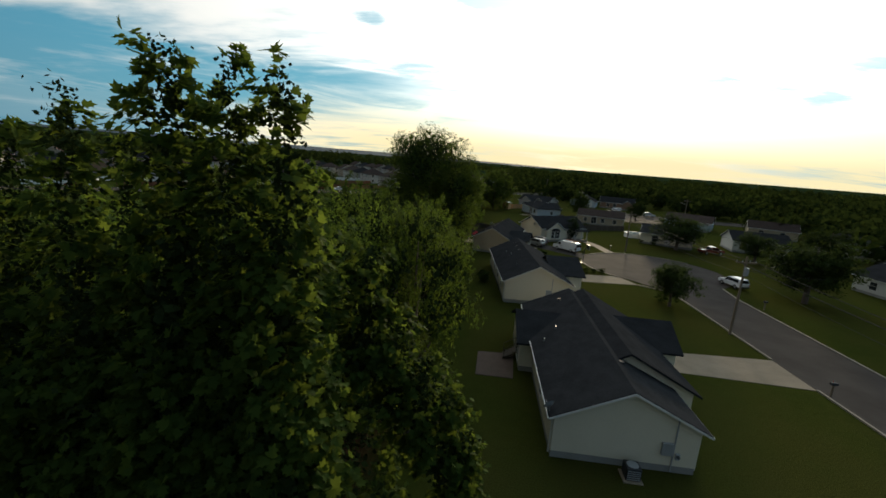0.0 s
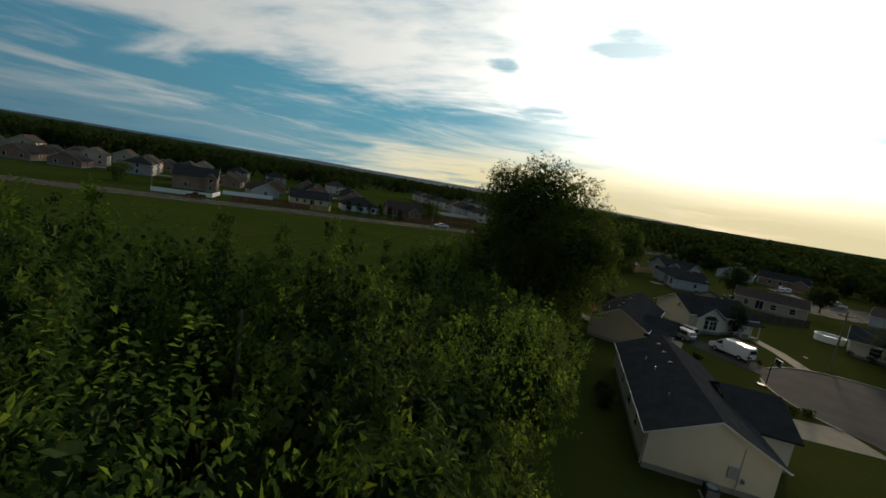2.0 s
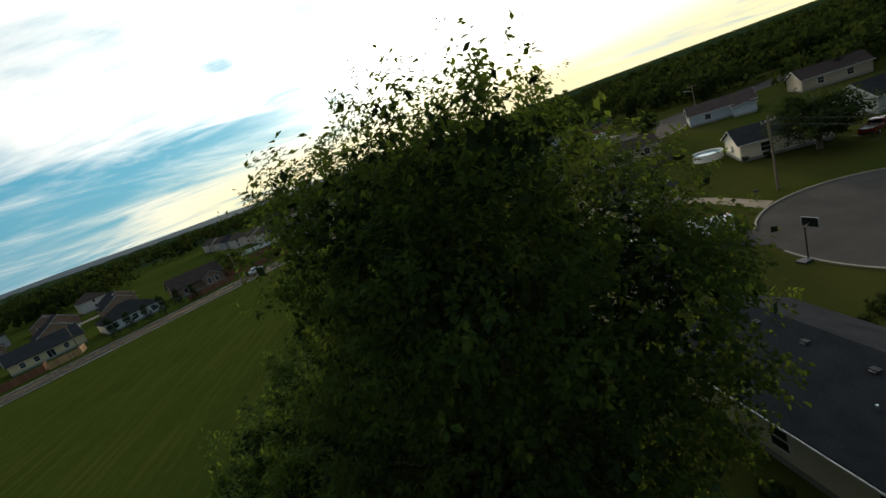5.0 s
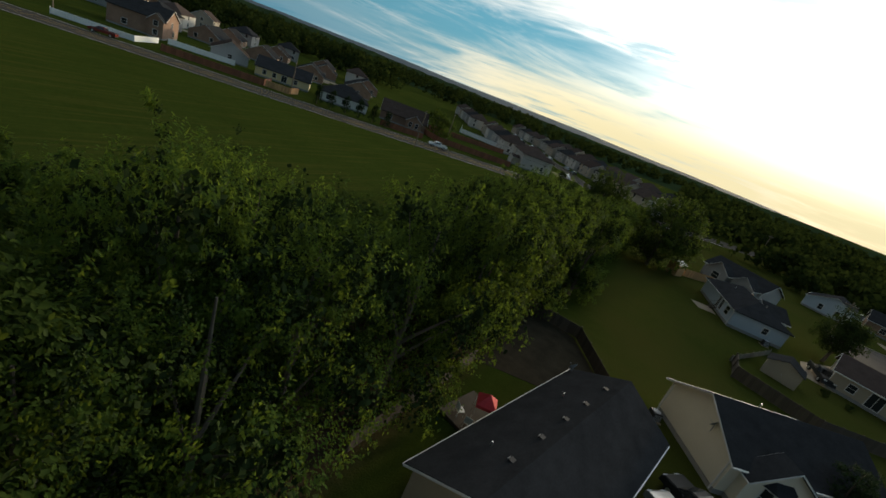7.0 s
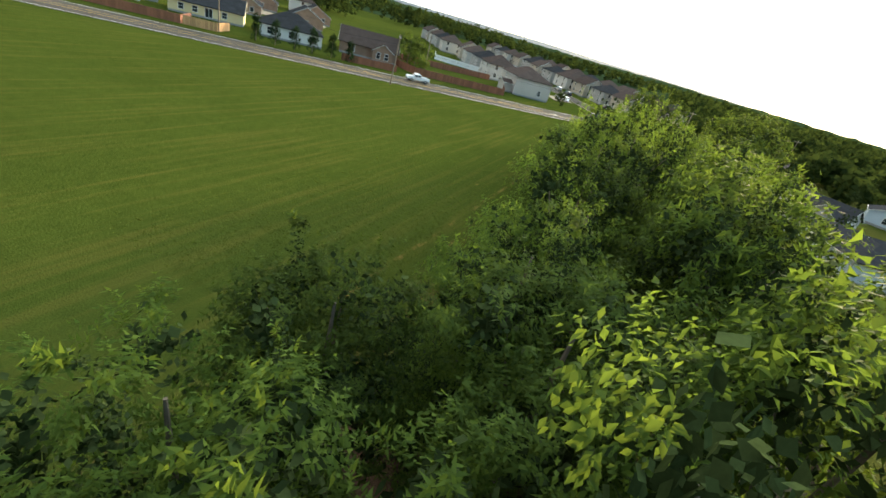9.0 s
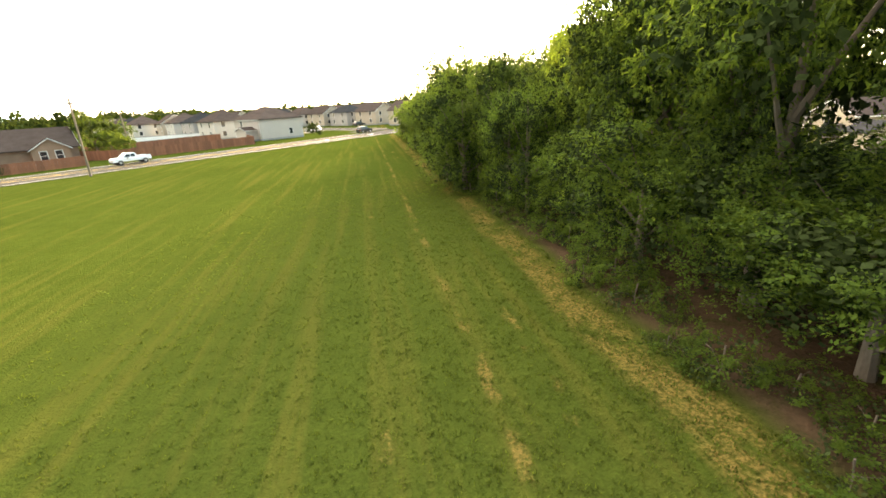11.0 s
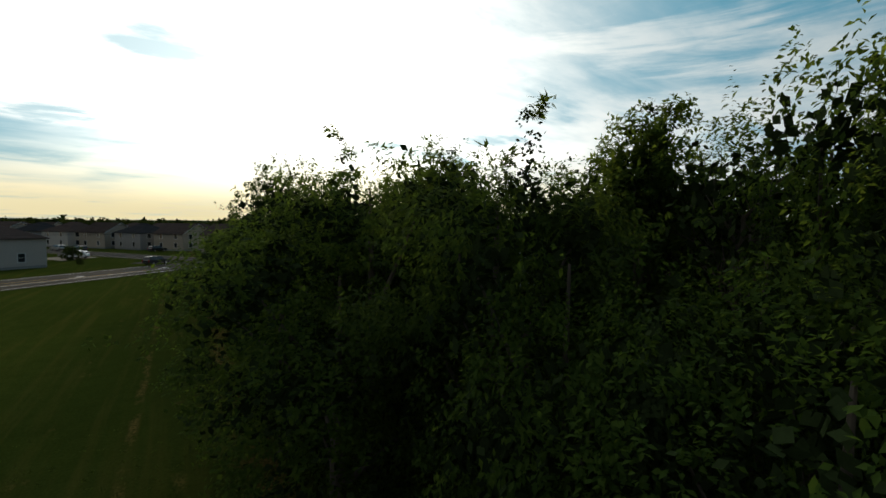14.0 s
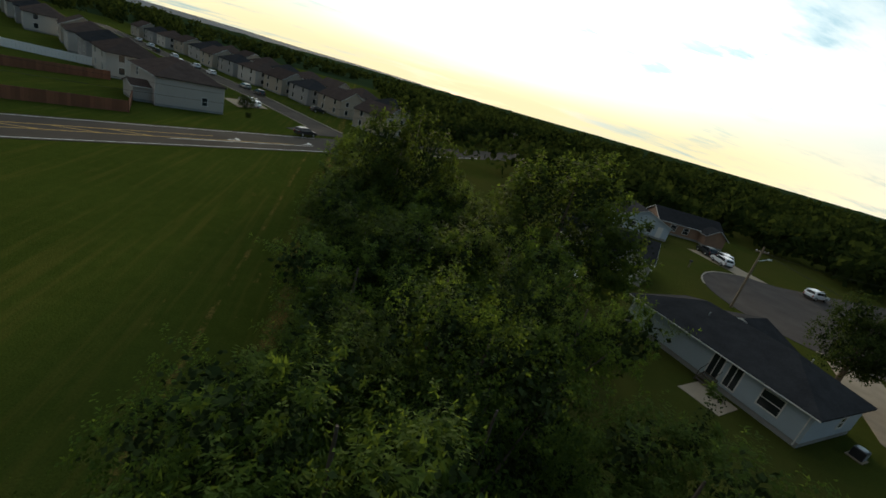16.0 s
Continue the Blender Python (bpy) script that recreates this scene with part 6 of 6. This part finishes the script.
fence([(21.2, 101.0), (21.6, 106.2)], 1.5, FENCE_GREY, "weathered dark board fence on grass", board=0.4)
fence([(-1.2, 58.0), (-0.6, 72.0)], 1.5, FENCE_GREY, "weathered garden fence under the trees", board=0.4)
fence([(-1.0, 86.8), (4.6, 87.0), (9.2, 80.0)], 1.4, FENCE_GREY, "weathered dark fence behind the house", board=0.4)
fence([(14.4, 144.6), (20.0, 149.8)], 1.7, FENCE_TAN, "tan board fence beside the white shed", board=0.4)


def dead_branch(at):
    """A bare dead tree top: crooked limbs that fork into thin twigs."""
    rng = random.Random(12)
    t = empty("dead_tree", "bare grey dead tree rising out of the hedgerow", "tree", "")
    part("trunk", rod(rod(bmesh.new(), (0, 0, 0), (0.25, 0.1, 5.0), 0.16, 0.11, 8), (0.25, 0.1, 4.95), (0.1, 0.0, 8.6), 0.08, 0.04, 7), BARK, t)
    for k in range(9):
        a = rng.uniform(0, 6.28)
        z = 6.3 + 0.27 * k
        p = Vector((0.15, 0.05, z))
        d = Vector((math.cos(a), math.sin(a), rng.uniform(0.5, 1.3))).normalized()
        bm = bmesh.new()
        r = 0.04
        for j in range(4):
            q = p + d * rng.uniform(0.22, 0.38)
            rod(bm, tuple(p), tuple(q), r, r * 0.7, 5)
            for side in range(2):
                e = (d + Vector((rng.uniform(-1, 1), rng.uniform(-1, 1), rng.uniform(-0.2, 0.9)))).normalized()
                m = q + e * rng.uniform(0.25, 0.5)
                rod(bm, tuple(q), tuple(m), r * 0.4, r * 0.25, 4)
                rod(bm, tuple(m), tuple(m + (e + Vector((0, 0, 0.5))).normalized() * 0.3), r * 0.25, 0.006, 4)
            p, r = q, r * 0.7
            d = (d + Vector((rng.uniform(-0.9, 0.9), rng.uniform(-0.9, 0.9), rng.uniform(-0.1, 0.8)))).normalized()
        part("branch", bm, BARK, t)
    t.matrix_basis = pose(at[0], at[1], 0, 0, 0, 20)
    return t


dead_branch((-6.6, 103.6))


def shed(label, at, heading, l, w, high, rise, wall, roof):
    t = empty("shed", label, "shed", "sheds")
    bm = bmesh.new()
    walls_gable(bm, -w / 2, w / 2, -l / 2, l / 2, 0.0, high, rise - 0.02)
    part("wall", bm, wall, t)
    bm = bmesh.new()
    roof_gable(bm, -w / 2, w / 2, -l / 2, l / 2, high, rise, over=0.2, thick=0.08)
    part("roof", bm, roof, t)
    d = part("door", boxed(-0.7, -l / 2 - 0.04, 0.05, 0.7, -l / 2 - 0.004, 1.8), wall, t)
    part("handle", boxed(0.05, -l / 2 - 0.08, 0.9, 0.1, -l / 2 - 0.042, 1.05), STEEL, d)
    t.matrix_basis = pose(*at, 0, 0, 0, heading)
    return t


shed("tan garden shed with dark roof", (27.6, 110.2), -15, 3.2, 4.0, 2.0, 0.9, TAN, SHINGLE)
shed("small wooden shed with white metal roof", (12.4, 142.6), -30, 2.6, 2.4, 2.4, 0.6, FENCE_TAN, WHITE)


def pool(at, r, high):
    t = empty("swimming_pool", "round white-walled swimming pool above the lawn", "pool")
    bm = bmesh.new()
    n = 28
    rings = [[bm.verts.new((q * math.cos(2 * math.pi * k / n), q * math.sin(2 * math.pi * k / n), z)) for k in range(n)] for q, z in ((r, 0), (r, high), (r - 0.06, high), (r - 0.06, 0.05))]
    for lo, hi in zip(rings, rings[1:]):
        for k in range(n):
            bm.faces.new((lo[k], lo[(k + 1) % n], hi[(k + 1) % n], hi[k]))
    part("pool_wall", bm, VINYL, t)
    bm = bmesh.new()
    for q0, q1, z0, z1 in ((r - 0.12, r + 0.08, high, high + 0.05),):
        a = [[bm.verts.new((q * math.cos(2 * math.pi * k / n), q * math.sin(2 * math.pi * k / n), z)) for k in range(n)] for q, z in ((q0, z0), (q1, z0), (q1, z1), (q0, z1))]
        for lo, hi in zip(a, a[1:] + a[:1]):
            for k in range(n):
                bm.faces.new((lo[k], lo[(k + 1) % n], hi[(k + 1) % n], hi[k]))
    part("rim", bm, WHITE, t)
    part("water", rod(bmesh.new(), (0, 0, high - 0.25), (0, 0, high - 0.22), r - 0.07, r - 0.07, n), glass("pool_water", (0.10, 0.20, 0.22)), t)
    t.matrix_basis = pose(*at, 0)
    return t


pool((45.4, 96.0), 2.3, 1.2)


def canopy(at, heading):
    t = empty("garden_canopy", "red canvas garden canopy on steel legs", "canopy")
    bm = bmesh.new()
    q = [bm.verts.new((x, yy, 2.0)) for x, yy in ((-1.3, -1.3), (1.3, -1.3), (1.3, 1.3), (-1.3, 1.3))]
    lo = [bm.verts.new((x, yy, 1.75)) for x, yy in ((-1.3, -1.3), (1.3, -1.3), (1.3, 1.3), (-1.3, 1.3))]
    top = bm.verts.new((0, 0, 2.75))
    for k in range(4):
        bm.faces.new((q[k], q[(k + 1) % 4], top))
        bm.faces.new((lo[k], lo[(k + 1) % 4], q[(k + 1) % 4], q[k]))
    part("canvas", bm, RED_CLOTH, t)
    for x in (-1.27, 1.27):
        for yy in (-1.27, 1.27):
            part("leg", rod(bmesh.new(), (x, yy, 0), (x, yy, 1.98), 0.025, sides=6), STEEL, t)
    t.matrix_basis = pose(*at, 0.25, 0, 0, heading) @ Matrix.Diagonal((0.5, 0.5, 0.86, 1))
    return t


canopy((2.85, 66.2), 20)
# yard ground sheet, coloured dark for the shade under the trees
sheet("yard", [(-0.6, 88.0), (4.4, 86.8), (9.0, 80.2), (6.2, 75.2), (-0.6, 72.5)], 0.02, surface("yard_shade", (0.042, 0.034, 0.024), 1.0, 0.35, 0.8, 9, 0.4, spec=0.0), "dark yard sheet behind the house with tree shade in its colour", "yard")
sheet("footpath", [(13.4, 60.8), (14.8, 60.4), (16.2, 66.6), (14.8, 67.0)], 0.03, CONCRETE, "pale concrete walk beside the porch", "path")
sheet("deck", [(0.4, 65.0), (3.6, 64.3), (4.4, 68.0), (1.2, 68.7)], 0.25, FENCE_GREY, "weathered wooden deck behind the house", "deck", thick=0.3)


def garden_chair(at, heading, material):
    t = empty("garden_chair", "pale garden chair on the deck", "chair", "garden chairs")
    part("seat", boxed(-0.26, -0.26, 0.40, 0.26, 0.26, 0.44), material, t)
    part("backrest", boxed(-0.26, 0.22, 0.46, 0.26, 0.27, 0.95, bevel=0.015), material, t)
    for x in (-0.23, 0.23):
        for yy in (-0.23, 0.23):
            part("leg", rod(bmesh.new(), (x, yy, 0), (x, yy, 0.4), 0.02, sides=6), material, t)
    t.matrix_basis = pose(at[0], at[1], 0.25, 0, 0, heading)
    return t


garden_chair((1.6, 65.6), 140, WHITE)
garden_chair((2.5, 65.1), 190, WHITE)


def dish(at, heading):
    t = empty("satellite_dish", "grey satellite dish on a bracket at the eaves", "satellite dish", "satellite dishes")
    bm = bmesh.new()
    bmesh.ops.create_cone(bm, cap_ends=True, segments=18, radius1=0.14, radius2=0.36, depth=0.10, matrix=pose(0, 0.06, 0.4, -60, 0, 0))
    part("reflector", bm, GREY_METAL, t)
    part("bracket", rod(bmesh.new(), (0, 0, -0.35), (0, 0, 0.4), 0.025), GREY_METAL, t)
    part("feed_arm", rod(bmesh.new(), (0, 0.05, 0.3), (0, 0.45, 0.5), 0.015), GREY_METAL, t)
    t.matrix_basis = pose(*at, 0, 0, heading)
    return t


dish((6.1, 74.2, 3.0), 60)
dish((9.4, -1.2, 2.95), 30)
dish((16.4, 77.9, 3.4), 60)


def mailbox(at, heading):
    t = empty("mailbox", "dark mailbox on a wooden post at the kerb", "mailbox", "mailboxes")
    part("post", boxed(-0.06, -0.06, 0, 0.06, 0.06, 1.1), POLE_WOOD, t)
    bm = bmesh.new()
    prism(bm, [(-0.11, 1.1), (0.11, 1.1), (0.11, 1.25), (0.07, 1.32), (-0.07, 1.32), (-0.11, 1.25)], 1, -0.28, 0.28)
    b = part("box", bm, DARK_METAL, t)
    part("flag", boxed(0.115, 0.0, 1.2, 0.13, 0.04, 1.42), TAILLIGHT, b)
    t.matrix_basis = pose(*at, 0, 0, 0, heading)
    return t


for x, yy in ((35.0, 11.4), (44.2, 36.0), (23.4, 62.6), (24.6, 66.0), (32.6, 71.0), (47.0, 162.5)):
    mailbox((x, yy), 90)


def hoop(at, heading):
    t = empty("basketball_hoop", "black basketball hoop on a pole at the kerb", "basketball hoop")
    part("base", boxed(-0.4, -0.9, 0, 0.4, 0.1, 0.16, bevel=0.03), DARK_METAL, t)
    part("pole", rod(bmesh.new(), (0, 0, 0.1), (0, 0.05, 2.9), 0.06), DARK_METAL, t)
    part("arm", rod(bmesh.new(), (0, 0.05, 2.8), (0, 0.65, 3.1), 0.04), DARK_METAL, t)
    b = part("backboard", boxed(-0.65, 0.65, 2.7, 0.65, 0.69, 3.5, bevel=0.0), CAR_GLASS, t)
    for q in ((-0.68, 0.64, 2.67, -0.62, 0.70, 3.53), (0.62, 0.64, 2.67, 0.68, 0.70, 3.53), (-0.62, 0.64, 2.67, 0.62, 0.70, 2.72), (-0.62, 0.64, 3.48, 0.62, 0.70, 3.53)):
        part("frame", boxed(*q), GREY_METAL, b)
    bm = bmesh.new()
    n = 14
    for k in range(n):
        a0, a1 = 2 * math.pi * k / n, 2 * math.pi * (k + 1) / n
        rod(bm, (0.23 * math.cos(a0), 0.95 + 0.23 * math.sin(a0), 3.05), (0.23 * math.cos(a1), 0.95 + 0.23 * math.sin(a1), 3.05), 0.012, sides=5)
    part("rim", bm, TAILLIGHT, t)
    t.matrix_basis = pose(*at, 0, 0, 0, heading)
    return t


hoop((23.5, 55.6), -80)
heat_pump((14.3, -2.2), 0)
heat_pump((12.0, 26.6), 5)
heat_pump((13.4, 80.6), 32)
heat_pump((27.4, 122.3), 14)
meter_box((16.4, -1.28, 1.2), 0.5)
meter_box((13.3, 28.0, 1.2), 4.9)


def steps(at, heading, n=4):
    t = empty("back_steps", "wooden back-door steps with rails", "steps", "steps")
    for k in range(n):
        part("tread", boxed(-0.6, -0.28 * (n - k), 0.19 * (k + 1) - 0.05, 0.6, -0.28 * (n - k - 1) + 0.02, 0.19 * (k + 1)), FENCE_GREY, t)
    for s in (-1, 1):
        bm = bmesh.new()
        prism(bm, [(-0.28 * n, 0.0), (0.0, 0.19 * n - 0.2), (0.0, 0.19 * n - 0.02), (-0.28 * n, 0.14)], 0, s * 0.62 - 0.02, s * 0.62 + 0.02)
        part("stringer", bm, FENCE_GREY, t)
        bm = rod(bmesh.new(), (s * 0.6, -0.28 * n + 0.1, 0.1), (s * 0.6, -0.28 * n + 0.1, 1.0), 0.03, sides=6)
        rod(bm, (s * 0.6, 0, 0.19 * n), (s * 0.6, 0, 0.19 * n + 0.9), 0.03, sides=6)
        rod(bm, (s * 0.6, -0.28 * n + 0.1, 1.0), (s * 0.6, 0, 0.19 * n + 0.9), 0.025, sides=6)
        part("handrail", bm, FENCE_GREY, t)
    t.matrix_basis = pose(*at, 0, 0, 0, heading)
    return t


steps((20.3, 129.5), 13.5 - 90)
steps((8.35, 11.9), -90)
sheet("patio", [(16.3, 128.5), (17.5, 125.4), (20.4, 126.4), (19.6, 129.6)], 0.04, CONCRETE, "pale concrete patio behind the house", "patio")

# ---- standing grass on the field beside the hedgerow ----
def grass_blades(x0, x1, y0, y1, count, high, name, label):
    rng = np.random.default_rng(31)
    c = np.stack([x1 - (x1 - x0) * (1 - rng.random(count) ** 0.5), y0 + (y1 - y0) * (1 - rng.random(count) ** 0.5), np.zeros(count)], 1)
    per = 5
    c = np.repeat(c, per, 0)
    n = len(c)
    c[:, :2] += rng.normal(size=(n, 2)) * 0.05
    a = rng.uniform(0, 2 * math.pi, n)
    out = np.stack([np.cos(a), np.sin(a), np.zeros(n)], 1)
    side = np.stack([-np.sin(a), np.cos(a), np.zeros(n)], 1)
    h = high * rng.uniform(0.5, 1.4, (n, 1))
    tip = c + out * h * rng.uniform(0.2, 1.0, (n, 1)) + np.array([0, 0, 1]) * h
    w = 0.012 + 0.012 * rng.random((n, 1))
    v = np.stack([c - side * w, c + side * w, tip], 1).reshape(-1, 3)
    f = np.arange(n * 3).reshape(-1, 3)
    ob = new(name, fast_mesh(name, v, f, GRASS_BLADE))
    return tagged(ob, label, "grass", "", "stuff")


grass_blades(-34.0, -13.2, 71.0, 122.0, 12000, 0.055, "grass_blades", "short mown grass blades on the field")
